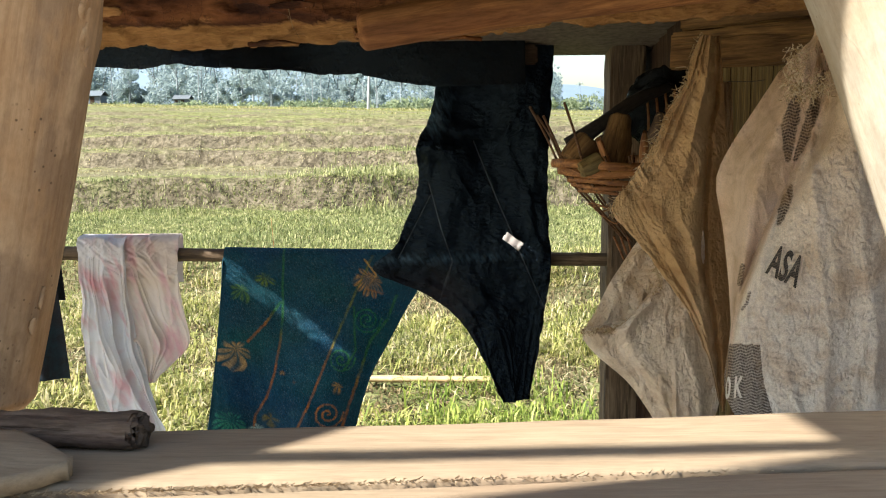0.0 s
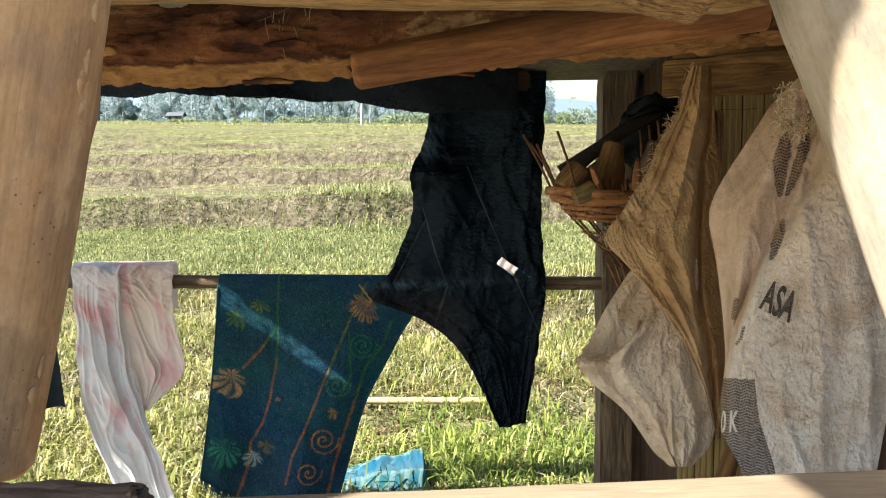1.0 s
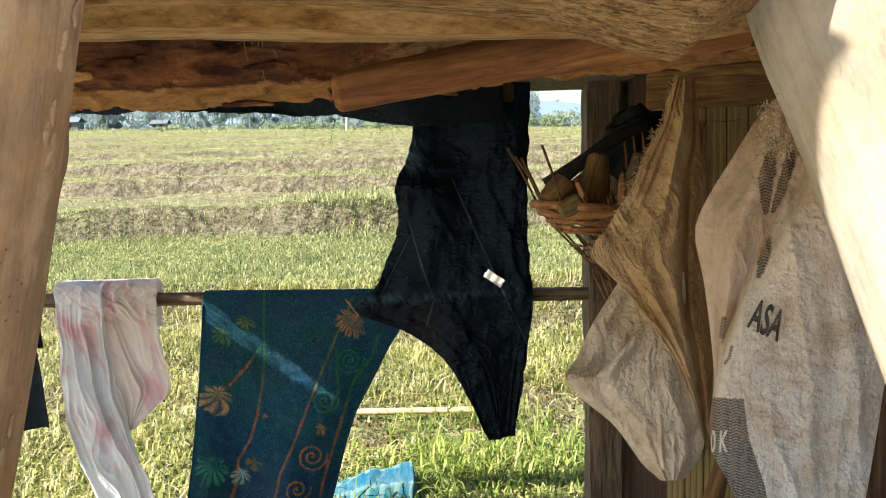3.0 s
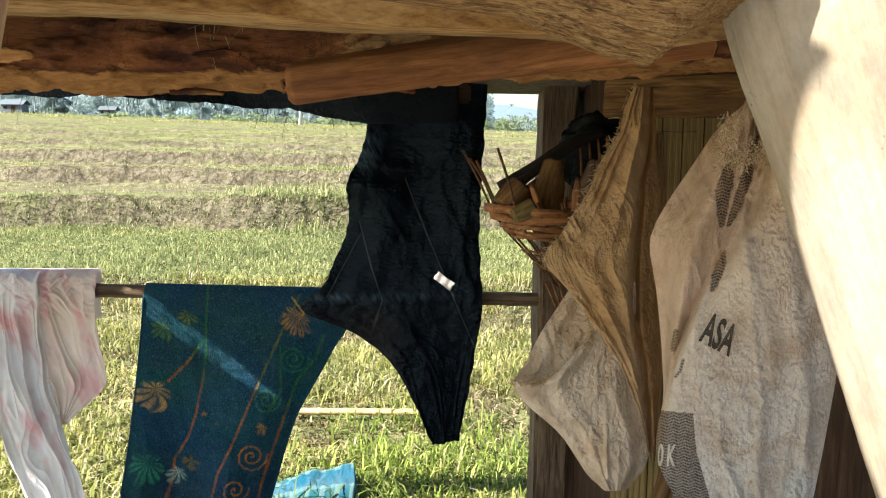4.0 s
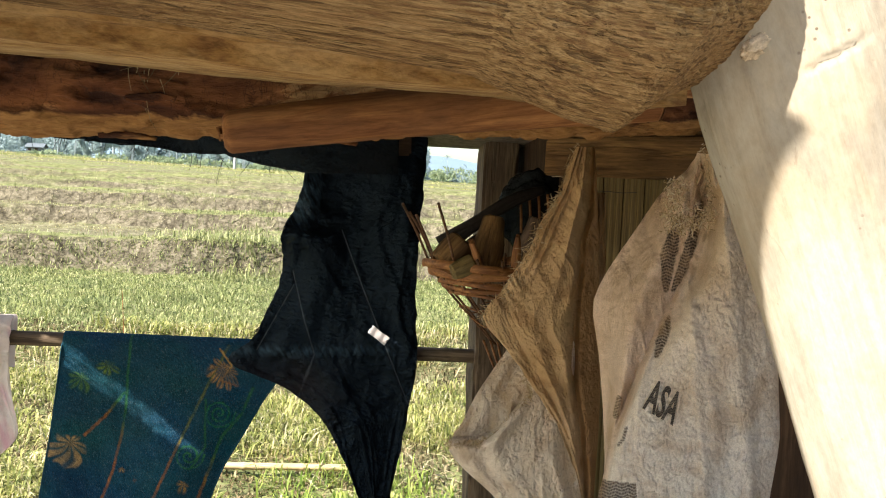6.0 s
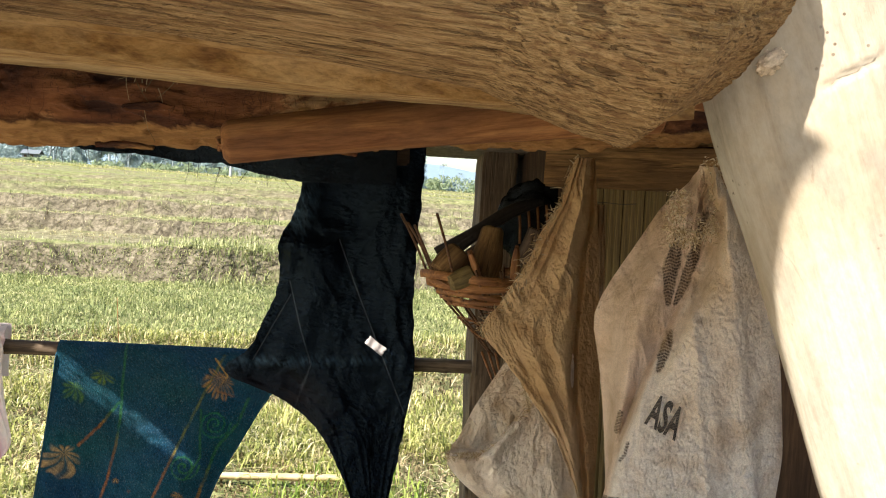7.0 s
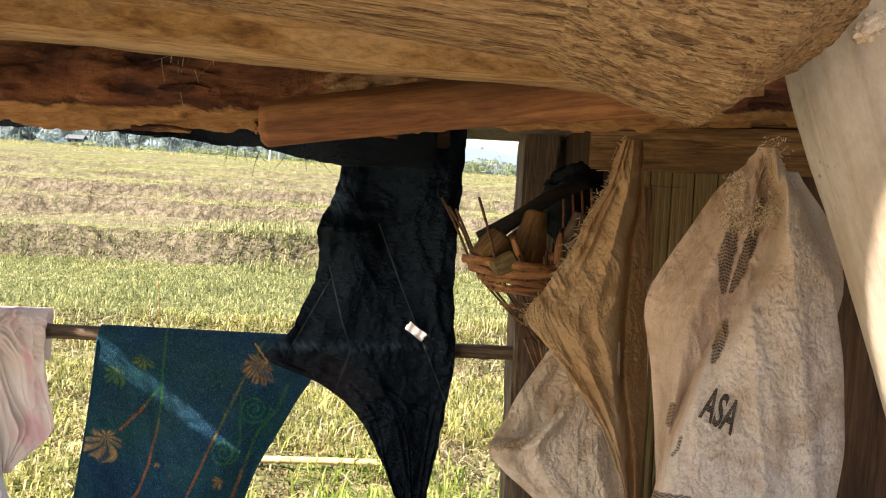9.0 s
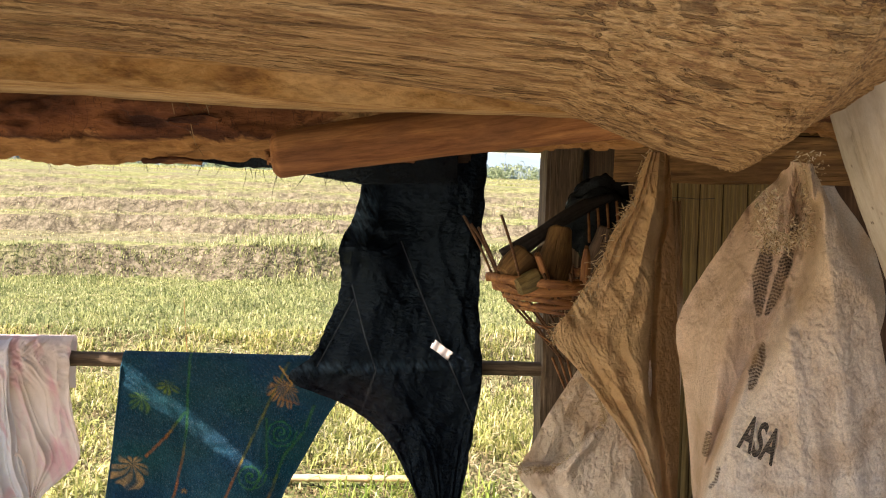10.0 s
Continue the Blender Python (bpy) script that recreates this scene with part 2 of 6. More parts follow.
M_CANE = wood("basket_cane", (0.42, 0.20, 0.07), (0.30, 0.13, 0.045), (0.16, 0.065, 0.025), 0.1, 60, 20, (0.1, 0.04, 0.02), 0.5, 0.001, 0.55)
M_DARKCANE = wood("dark_basket_cane", (0.20, 0.10, 0.045), (0.13, 0.062, 0.027), (0.07, 0.03, 0.014), 0.1, 60, 20, (0.05, 0.025, 0.012), 0.5, 0.001, 0.55)
M_SACK = fabric("woven_sack", 420, 0.85, (0.50, 0.31, 0.145), 0.55, 9, 85, 0.015, 0.12, 0.2)
M_SARONG = fabric("sarong_cotton", 330, 0.95, (0.02, 0.075, 0.10), 0.35, 9, 30, 0.003, 0.08, nap=0.004)
M_HEAP = fabric("checked_cotton", 500, 0.95, (0.12, 0.20, 0.20), 0.3, 8, 30, 0.003, 0.1)
M_TOWEL = fabric("thin_white_cotton", 800, 0.95, (0.62, 0.50, 0.44), 0.35, 5, 28, 0.004, 0.3)
M_TARP = fabric("black_plastic_sheet", 160, 0.24, (0.001, 0.002, 0.004), 0.5, 9, 34, 0.010, 0.0, 0.22)
M_TARP.node_tree.nodes["Principled BSDF"].inputs["Specular Tint"].default_value = (0.5, 0.78, 1.0, 1)
M_FIBRE = island_colours("frayed_fibres", [(0, (0.30, 0.20, 0.10)), (0.5, (0.46, 0.34, 0.2)), (1, (0.62, 0.52, 0.38))], 0.9, 0.2)
M_GRASS = island_colours("grass_blades", [(0, (0.10, 0.125, 0.035)), (0.25, (0.25, 0.28, 0.08)), (0.6, (0.44, 0.44, 0.165)), (0.8, (0.54, 0.49, 0.26)), (1, (0.66, 0.58, 0.40))], 0.6, 0.4)
M_TURF = island_colours("sage_green_turf", [(0, (0.10, 0.13, 0.05)), (0.5, (0.27, 0.31, 0.13)), (0.85, (0.40, 0.42, 0.21)), (1, (0.52, 0.49, 0.30))], 0.7, 0.4)
M_STUBBLE = island_colours("pale_stubble", [(0, (0.14, 0.11, 0.065)), (0.5, (0.32, 0.275, 0.165)), (0.8, (0.42, 0.39, 0.19)), (1, (0.54, 0.48, 0.33))], 0.8, 0.3)
M_LITTER = island_colours("brown_litter", [(0, (0.05, 0.04, 0.02)), (0.5, (0.18, 0.145, 0.08)), (1, (0.36, 0.29, 0.18))], 0.9, 0.2)
M_LIP = island_colours("bank_grass", [(0, (0.155, 0.185, 0.08)), (0.5, (0.315, 0.345, 0.155)), (1, (0.46, 0.455, 0.28))], 0.7, 0.4)
M_FRESH = island_colours("fresh_green_grass", [(0, (0.10, 0.16, 0.03)), (0.5, (0.28, 0.37, 0.075)), (1, (0.52, 0.54, 0.19))], 0.5, 0.4)
# aerial haze of the far trees is mixed into these pale blue-grey colours
M_LEAF = island_colours("haze_tinted_foliage", [(0, (0.31, 0.39, 0.41)), (0.6, (0.345, 0.425, 0.435)), (1, (0.37, 0.45, 0.45))], 0.9, 0.6, 0.05, 0.15)
M_SCRUB = island_colours("haze_tinted_scrub", [(0, (0.20, 0.26, 0.17)), (0.6, (0.27, 0.33, 0.20)), (1, (0.33, 0.37, 0.24))], 0.9, 0.5, 0.05, 0.3)
M_TRUNK = plain("haze_tinted_bark", (0.27, 0.31, 0.32), 0.9, 6, 0.4)
M_GROUND = field_ground()
def worn_ink(name, ink, bare):
    """Ink that took only on the raised threads of a woven sack."""
    m, nt, b = shader(name, 0.85, 0.15)
    wv = nt.nodes.new("ShaderNodeTexWave")
    wv.bands_direction = "DIAGONAL"
    wv.inputs["Scale"].default_value, wv.inputs["Distortion"].default_value, wv.inputs["Detail Scale"].default_value = 95, 2.5, 2.0
    nt.links.new(coords(nt, (1, 0.3, -1.6)), wv.inputs["Vector"])
    wear = tex_noise(nt, coords(nt), 90, 5, 0.7)
    fac = mix(nt, 0.45, ramp(nt, wv.outputs["Fac"], grey(0.25, 0.75)), ramp(nt, wear, grey(0.40, 0.58)))
    nt.links.new(ramp(nt, fac, [(0.25, bare), (0.55, ink)]), b.inputs["Base Color"])
    return m


M_INK = worn_ink("black_print_ink", (0.035, 0.028, 0.022), (0.13, 0.105, 0.08))
M_PALE_INK = plain("white_print", (0.62, 0.58, 0.52), 0.8, 200, 0.4, 0.0002)
M_TIN = plain("galvanised_sheet", (0.17, 0.20, 0.22), 0.7, 3, 0.2, 0.002, 0.3)
M_CONCRETE = plain("pale_concrete", (0.42, 0.43, 0.42), 0.8, 8, 0.2)
M_RUST = plain("rusty_dark_metal", (0.035, 0.028, 0.024), 0.6, 80, 0.5, 0.001, 0.2)
M_THATCH = plain("brown_thatch", (0.16, 0.13, 0.10), 0.95, 40, 0.6, 0.01)
# the hills' blue haze is put into their base colour
M_HILL = plain("haze_tinted_hill", (0.17, 0.235, 0.29), 1.0, 0.004, 0.15, 0.0)
M_CHOCK = wood("dark_weathered_branch", (0.20, 0.14, 0.10), (0.13, 0.088, 0.06), (0.065, 0.042, 0.03), 0.1, 60, 12, (0.05, 0.035, 0.025), 0.6, 0.004, crack=0.7)
M_OLD = wood("old_brown_plank", (0.25, 0.142, 0.052), (0.175, 0.094, 0.033), (0.09, 0.046, 0.018), 0.08, 60, 9, (0.10, 0.055, 0.025), 0.6, 0.003, crack=0.4)
M_SPLINT = island_colours("pale_splinters", [(0, (0.24, 0.17, 0.10)), (1, (0.52, 0.40, 0.26))], 0.8, 0.1, 0.2, 0.3)
M_STRAW = island_colours("dry_straw", [(0, (0.40, 0.33, 0.18)), (0.6, (0.52, 0.45, 0.28)), (1, (0.62, 0.56, 0.40))], 0.7, 0.2, 0.2, 0.3)
M_POST_BROWN = debarked("brown_debarked_wood", (0.60, 0.41, 0.245), (0.46, 0.255, 0.115), (0.36, 0.225, 0.13), (0.12, 0.07, 0.035))
M_POLE = wood("dry_yellow_bamboo", (0.66, 0.52, 0.30), (0.56, 0.43, 0.23), (0.42, 0.30, 0.15), 0.03, 60, 10, (0.36, 0.25, 0.12), 0.5, 0.001)
M_BOUNCE = plain("pale_bounce_ground", (0.30, 0.27, 0.225), 0.95, 3, 0.3, 0.01)
M_SPLINTER = plain("splintered_pale_wood", (0.62, 0.48, 0.33), 0.95, 160, 0.7, 0.006)
M_HEM = plain("dark_teal_hem", (0.012, 0.06, 0.09), 0.95, 200, 0.5, 0.0005)
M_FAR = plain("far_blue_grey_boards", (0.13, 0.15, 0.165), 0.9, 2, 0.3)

# ---- mesh tools ----
def fbm(x, y, seed, freq, octaves=4, gain=0.55):
    """Smooth random relief out of sine waves; x and y are arrays."""
    rs = np.random.RandomState(seed)
    out, amp, tot = 0.0, 1.0, 0.0
    for o in range(octaves):
        f = freq * 2.03**o
        layer = 0.0
        for k in range(4):
            a, p = rs.uniform(0, 2 * math.pi), rs.uniform(0, 2 * math.pi)
            layer = layer + np.sin((x * math.cos(a) + y * math.sin(a)) * f * rs.uniform(0.7, 1.4) + p)
        out, tot, amp = out + amp * layer / 2.2, tot + amp, amp * gain
    return out / tot


def lattice(x, y, seed):
    """Gradient noise, about -0.7 to 0.7; x and y are arrays in cells."""
    rs = np.random.RandomState(seed)
    perm, ang = rs.permutation(256), rs.uniform(0, 2 * math.pi, 256)
    i, j = np.floor(x).astype(int), np.floor(y).astype(int)
    fx, fy = x - i, y - j
    u, v = fx * fx * fx * (fx * (fx * 6 - 15) + 10), fy * fy * fy * (fy * (fy * 6 - 15) + 10)

    def corner(di, dj):
        a = ang[perm[(perm[(i + di) % 256] + j + dj) % 256]]
        return np.cos(a) * (fx - di) + np.sin(a) * (fy - dj)

    lo, hi = corner(0, 0) * (1 - u) + corner(1, 0) * u, corner(0, 1) * (1 - u) + corner(1, 1) * u
    return lo * (1 - v) + hi * v


def cloud(x, y, seed, freq, octaves=3, gain=0.55):
    """Octaves of gradient noise; freq is in cells a metre."""
    x, y = np.broadcast_arrays(np.asarray(x, float), np.asarray(y, float))
    out, amp, tot = 0.0, 1.0, 0.0
    for o in range(octaves):
        f = freq * 2.03**o
        out, tot, amp = out + amp * lattice(x * f + 17.3 * o, y * f - 9.1 * o, seed + o), tot + amp, amp * gain
    return out / tot


def mesh_of(name, verts, faces, material, smooth=True):
    me = bpy.data.meshes.new(name)
    me.from_pydata([tuple(map(float, v)) for v in verts] if not isinstance(verts, np.ndarray) else verts.tolist(), [], faces)
    me.materials.append(material)
    if smooth:
        me.polygons.foreach_set("use_smooth", [True] * len(me.polygons))
    me.update()
    return me


def put(name, me, parent=None, label="", m=None):
    ob = new(name, me)
    if parent:
        ob.parent = parent
    if m is not None:
        ob.matrix_basis = m
    if label:
        ob["label"] = label
    return ob


def base(name, at=(0, 0, 0)):
    ob = new(name)
    ob.empty_display_size = 0.05
    ob.location = at
    return ob


def part(name, bm, material, parent, label="", smooth=False):
    me = bpy.data.meshes.new(name)
    bm.to_mesh(me)
    bm.free()
    me.materials.append(material)
    if smooth:
        me.polygons.foreach_set("use_smooth", [True] * len(me.polygons))
    ob = put(name, me, parent, label)
    return ob


def grid_faces(nr, nc, wrap=False):
    r, c = np.meshgrid(np.arange(nr - 1), np.arange(nc if wrap else nc - 1), indexing="ij")
    c2 = (c + 1) % nc
    return np.stack([r * nc + c, r * nc + c2, (r + 1) * nc + c2, (r + 1) * nc + c], -1).reshape(-1, 4).tolist()


def log_mesh(name, length, radius, material, relief, seg=40, rings=160, bend=None, seed=1, shape=None):
    """A log along its own x from 0 to length. radius(s), relief(s, angle) and bend(s) -> (y, z) take s in metres."""
    s = np.concatenate([[0, 0], np.linspace(0, length, rings), [length, length]])
    a = np.linspace(0, 2 * math.pi, seg, endpoint=False)
    S, A = np.meshgrid(s, a, indexing="ij")
    R = radius(S) + relief(S, A)
    shrink = np.ones_like(S)
    shrink[0], shrink[-1] = 0.02, 0.02
    shrink[1], shrink[-2] = 0.93, 0.93
    R = R * shrink
    by, bz = bend(S) if bend else (0 * S, 0 * S)
    X = S + 0.0
    X[2] += 0.006
    X[-3] -= 0.006
    ends = np.zeros_like(S)
    ends[:2], ends[-2:] = 1, 1
    X += ends * 0.004 * fbm(A * 3, R * 60, seed + 5, 2.0)
    Y, Z = by + R * np.cos(A), bz + R * np.sin(A)
    if shape:
        X, Y, Z = shape(X, Y, Z, S, A)
    v = np.stack([X, Y, Z], -1).reshape(-1, 3)
    return mesh_of(name, v, grid_faces(len(s), seg, True), material)


def along(p, q, roll=0.0):
    """The pose whose x axis runs from p to q; its z stays as upright as it can."""
    p, q = Vector(p), Vector(q)
    x = (q - p).normalized()
    up = Vector((0, 0, 1)) if abs(x.z) < 0.9 else Vector((0, -1, 0))
    y = up.cross(x).normalized()
    z = x.cross(y)
    m = Matrix((x, y, z)).transposed().to_4x4()
    m.translation = p
    return m @ Matrix.Rotation(radians(roll), 4, "X")


def box_mesh(name, sx, sy, sz, material, bevel=0.004, cuts=0, wear=0.0, seed=0, origin="centre"):
    bm = bmesh.new()
    bmesh.ops.create_cube(bm, size=1)
    bmesh.ops.scale(bm, vec=(sx, sy, sz), verts=bm.verts)
    if cuts:
        long_edges = [e for e in bm.edges if abs((e.verts[0].co - e.verts[1].co).x) > 0.5 * sx]
        bmesh.ops.subdivide_edges(bm, edges=long_edges, cuts=cuts)
    bmesh.ops.bevel(bm, geom=[e for e in bm.edges if e.calc_face_angle(0) > 0.5], offset=bevel, segments=2, affect="EDGES")
    if wear:
        rnd = random.Random(seed)
        off = Vector((rnd.uniform(0, 50), rnd.uniform(0, 50), rnd.uniform(0, 50)))
        for v in bm.verts:
            v.co += noise.noise_vector(v.co * 9 + off) * wear
    if origin == "end":
        bmesh.ops.translate(bm, vec=(sx / 2, 0, 0), verts=bm.verts)
    me = bpy.data.meshes.new(name)
    bm.to_mesh(me)
    bm.free()
    me.materials.append(material)
    return me


def tube_mesh(name, pts, r0, r1, material, seg=7, per=6):
    """A thin rod through a few points."""
    P = [Vector(p) for p in pts]
    t = np.linspace(0, len(P) - 1, max(2, per * (len(P) - 1) + 1))
    C = []
    for k in t:
        i = min(int(k), len(P) - 2)
        f = k - i
        a, b, c, d = P[max(i - 1, 0)], P[i], P[i + 1], P[min(i + 2, len(P) - 1)]
        C.append(0.5 * ((2 * b) + (c - a) * f + (2 * a - 5 * b + 4 * c - d) * f * f + (3 * b - a - 3 * c + d) * f**3))
    V, n = [], len(C)
    for i, c in enumerate(C):
        d = (C[min(i + 1, n - 1)] - C[max(i - 1, 0)]).normalized()
        u = d.orthogonal().normalized() if i == 0 else (u - d * u.dot(d)).normalized()
        w = d.cross(u)
        r = r0 + (r1 - r0) * i / (n - 1)
        V += [c + (u * math.cos(2 * math.pi * k / seg) + w * math.sin(2 * math.pi * k / seg)) * r for k in range(seg)]
    F = grid_faces(n, seg, True) + [list(range(seg))[::-1], [(n - 1) * seg + k for k in range(seg)]]
    return mesh_of(name, V, F, material)


def cloth(name, nu, nv, place, colour, material, parent=None, label="", thick=0.0015):
    """A sheet of cloth: u runs across and v down; place(U, V) -> X, Y, Z, colour(U, V) -> red, green, blue."""
    U, V = np.meshgrid(np.linspace(0, 1, nu), np.linspace(0, 1, nv))
    X, Y, Z = place(U, V)
    P = np.stack([X, Y, Z], -1).reshape(-1, 3)
    faces = grid_faces(nv, nu)
    k = np.arange(nu * nv).reshape(nv, nu)
    rim = np.concatenate([k[0], k[1:, -1], k[-1, -2::-1], k[-2:0:-1, 0]])
    n = len(rim)
    if thick:
        # the cloth's edge has its thickness, turned back all round
        faces += [(int(rim[i]), nu * nv + i, nu * nv + (i + 1) % n, int(rim[(i + 1) % n])) for i in range(n)]
        P = np.concatenate([P, P[rim] + np.array([0, thick, 0])])
    me = mesh_of(name, P, faces, material)
    rgb = colour(U, V)
    c = np.ones((len(P), 4), np.float32)
    for q in range(3):
        flat = np.broadcast_to(rgb[q] + 0 * U, U.shape).ravel()
        c[: nu * nv, q] = flat
        if thick:
            c[nu * nv :, q] = flat[rim]
    at = me.color_attributes.new("print", "FLOAT_COLOR", "POINT")
    at.data.foreach_set("color", np.clip(c, 0, 1).ravel())
    return put(name, me, parent, label)


def strands(name, material, roots, parent=None, seed=0, length=(0.01, 0.04), width=0.0007, toward=(0, -0.3, -0.6), spread=1.0):
    """Loose threads at the given roots: thin bent ribbons."""
    rnd = random.Random(seed)
    V, F = [], []
    for p in roots:
        p = Vector(p)
        d = Vector(toward) + Vector((rnd.gauss(0, 1), rnd.gauss(0, 1), rnd.gauss(0, 1))) * spread
        d.normalize()
        turn = Vector((rnd.gauss(0, 1), rnd.gauss(0, 1), rnd.gauss(0, 1)))
        ln = rnd.uniform(*length)
        side = d.cross(Vector((0.2, 1, 0.1))).normalized() * width
        k = len(V)
        for i in range(5):
            f = i / 4
            c = p + d * ln * f + turn * ln * 0.35 * f * f + Vector((0, 0, -ln * 0.35 * f * f))
            V += [c - side * (1 - 0.5 * f), c + side * (1 - 0.5 * f)]
        F += [(k + 2 * i, k + 2 * i + 1, k + 2 * i + 3, k + 2 * i + 2) for i in range(4)]
    ob = put(name, mesh_of(name, V, F, material), parent)
    ob["kind"] = "stuff"
    return ob


def lettering(name, text, size, to_surface, material, parent, squash=0.9):
    """Words printed on a surface: to_surface(x, y) -> place, with x and y in metres from the words' lower left corner."""
    cu = bpy.data.curves.new(name, "FONT")
    cu.body, cu.size, cu.fill_mode, cu.offset = text, size, "FRONT", size * 0.028
    tmp = new(name, cu)
    tmp.name = name + "_outline"
    bpy.context.view_layer.update()
    me = bpy.data.meshes.new_from_object(tmp.evaluated_get(bpy.context.evaluated_depsgraph_get()))
    bpy.data.objects.remove(tmp)
    bm = bmesh.new()
    bm.from_mesh(me)
    bmesh.ops.triangulate(bm, faces=bm.faces)
    bmesh.ops.subdivide_edges(bm, edges=[e for e in bm.edges if e.calc_length() > size * 0.12], cuts=2)
    for v in bm.verts:
        v.co = Vector(to_surface(v.co.x * squash, v.co.y))
    bm.to_mesh(me)
    bm.free()
    me.materials.clear()
    me.materials.append(material)
    return put(name, me, parent)

# ---- the land ----
RISERS = [(8.9, 1.1, -0.22, 0.0), (14.2, 0.55, 0.0, 0.43), (17.6, 0.5, 0.43, 0.70), (20.2, 0.5, 0.70, 0.95), (23.8, 0.5, 0.95, 1.10), (29.2, 0.6, 1.10, 1.25), (38.0, 0.8, 1.25, 1.37), (52, 1.5, 1.37, 1.52), (70, 3, 1.52, 1.84), (95, 20, 1.84, 2.3)]


def land_height(x, y):
    wander = 0.35 * fbm(x, y * 0, 11, 0.22, 3) + 0.10 * fbm(x, y, 12, 1.5, 3) + 0.07 * fbm(x, y * 0.3, 17, 7.0, 3)
    z = -0.22 + 0 * x
    for k, (at, wide, lo, hi) in enumerate(RISERS):
        shift = wander * (0.6 + 0.15 * k) + 0.8 * fbm(x, y * 0, 40 + k, 0.1, 2) * min(1, k * 0.4)
        f = np.clip((y - at - shift + wide / 2) / wide, 0, 1)
        f = f * f * (3 - 2 * f)
        z = z + (hi - lo) * f
        lip = np.exp(-(((y - at - shift - wide * 0.75) / (0.35 + 0.01 * at)) ** 2))
        z = z + lip * 0.05 * min(1, k)
    tilt = -0.022 * np.clip(x, -60, 60) * np.clip((y - 15) / 20, 0, 1)
    rough = 0.035 * fbm(x, y, 13, 2.3, 4) + 0.012 * fbm(x, y, 14, 13.0, 3)
    return z + tilt + rough * np.clip((y - 3) / 4 + 0.25, 0, 1)


def build_ground():
    ys = np.concatenate([np.linspace(-30, 3, 20), np.linspace(3.2, 16, 260), np.linspace(16.1, 45, 230), np.geomspace(45.5, 3000, 60)])
    us = np.sign(np.linspace(-1, 1, 301)) * np.abs(np.linspace(-1, 1, 301)) ** 1.7
    Y, Uu = np.meshgrid(ys, us, indexing="ij")
    X = Uu * np.maximum(9 + np.abs(Y) * 1.1, 9)
    Z = land_height(X, Y)
    Z = Z + np.clip((Y - 300) / 2000, 0, 1) * 6
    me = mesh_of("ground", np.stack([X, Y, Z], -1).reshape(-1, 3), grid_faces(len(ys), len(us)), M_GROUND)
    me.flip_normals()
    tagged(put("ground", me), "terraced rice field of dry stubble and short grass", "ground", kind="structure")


def blades(name, n, region, length, width, material, seed, lean=0.7, clump=0.0, label="", keep=None):
    """Many single blades of grass standing on the land."""
    rs = np.random.RandomState(seed)
    (x0, x1), (y0, y1) = region
    y = rs.uniform(0, 1, n) ** 0.8 * (y1 - y0) + y0
    half = 0.62 * y
    x = rs.uniform(-1, 1, n) * half + 0.06 * y
    if clump:
        dens = fbm(x, y, seed + 1, clump, 3)
        ok = dens + rs.uniform(-0.35, 0.35, n) > -0.05
        x, y = x[ok], y[ok]
    if keep is not None:
        ok = keep(x, y, rs)
        x, y = x[ok], y[ok]
    n = len(x)
    z = land_height(x, y) - 0.005
    ang, ln = rs.uniform(0, 2 * math.pi, n), rs.uniform(*length, n) * (0.8 + 0.5 * np.clip(fbm(x, y, seed + 2, 1.7, 2), -0.6, 1))
    tilt = 0.25 * lean + np.abs(rs.normal(0, lean, n))
    dx, dy = np.cos(ang), np.sin(ang)
    up, out = np.cos(np.clip(tilt, 0, 1.5)), np.sin(np.clip(tilt, 0, 1.5))
    w = width * rs.uniform(0.6, 1.3, n)
    sx, sy = -dy * w, dx * w
    root = np.stack([x, y, z], -1)
    side = np.stack([sx, sy, 0 * x], -1)
    mid = root + np.stack([dx * out * ln * 0.45, dy * out * ln * 0.45, up * ln * 0.6 + 0.01], -1)
    tip = root + np.stack([dx * out * ln * 1.1, dy * out * ln * 1.1, up * ln * (0.85 - 0.45 * rs.uniform(0, 1, n)) + 0.01], -1)
    V = np.stack([root - side, root + side, mid + side * 0.8, mid - side * 0.8, tip], 1).reshape(-1, 3)
    k = np.arange(n) * 5
    quads, tris = np.stack([k, k + 1, k + 2, k + 3], -1), np.stack([k + 3, k + 2, k + 4], -1)
    me = bpy.data.meshes.new(name)
    me.vertices.add(len(V))
    me.vertices.foreach_set("co", V.ravel())
    loops = np.concatenate([quads, tris], 1).ravel()
    me.loops.add(len(loops))
    me.loops.foreach_set("vertex_index", loops)
    starts = np.stack([np.arange(n) * 7, np.arange(n) * 7 + 4], -1).ravel()
    me.polygons.add(2 * n)
    me.polygons.foreach_set("loop_start", starts)
    me.polygons.foreach_set("use_smooth", [True] * (2 * n))
    me.update(calc_edges=True)
    me.validate()
    me.materials.append(material)
    return tagged(put(name, me), label, "grass", kind="stuff")


def lip_only(x, y, rs):
    d = np.full_like(x, 9.0)
    for k, (at, wide, lo, hi) in enumerate(RISERS[1:7], 1):
        wander = 0.35 * fbm(x, y * 0, 11, 0.22, 3) + 0.10 * fbm(x, y, 12, 1.5, 3)
        shift = wander * (0.6 + 0.15 * k) + 0.8 * fbm(x, y * 0, 40 + k, 0.1, 2) * min(1, k * 0.4)
        e = (y - at - shift - wide * 0.75) / (0.35 + 0.012 * at)
        d = np.minimum(d, np.abs(e))
    return d < np.abs(rs.normal(0, 0.45, len(x)))


build_ground()


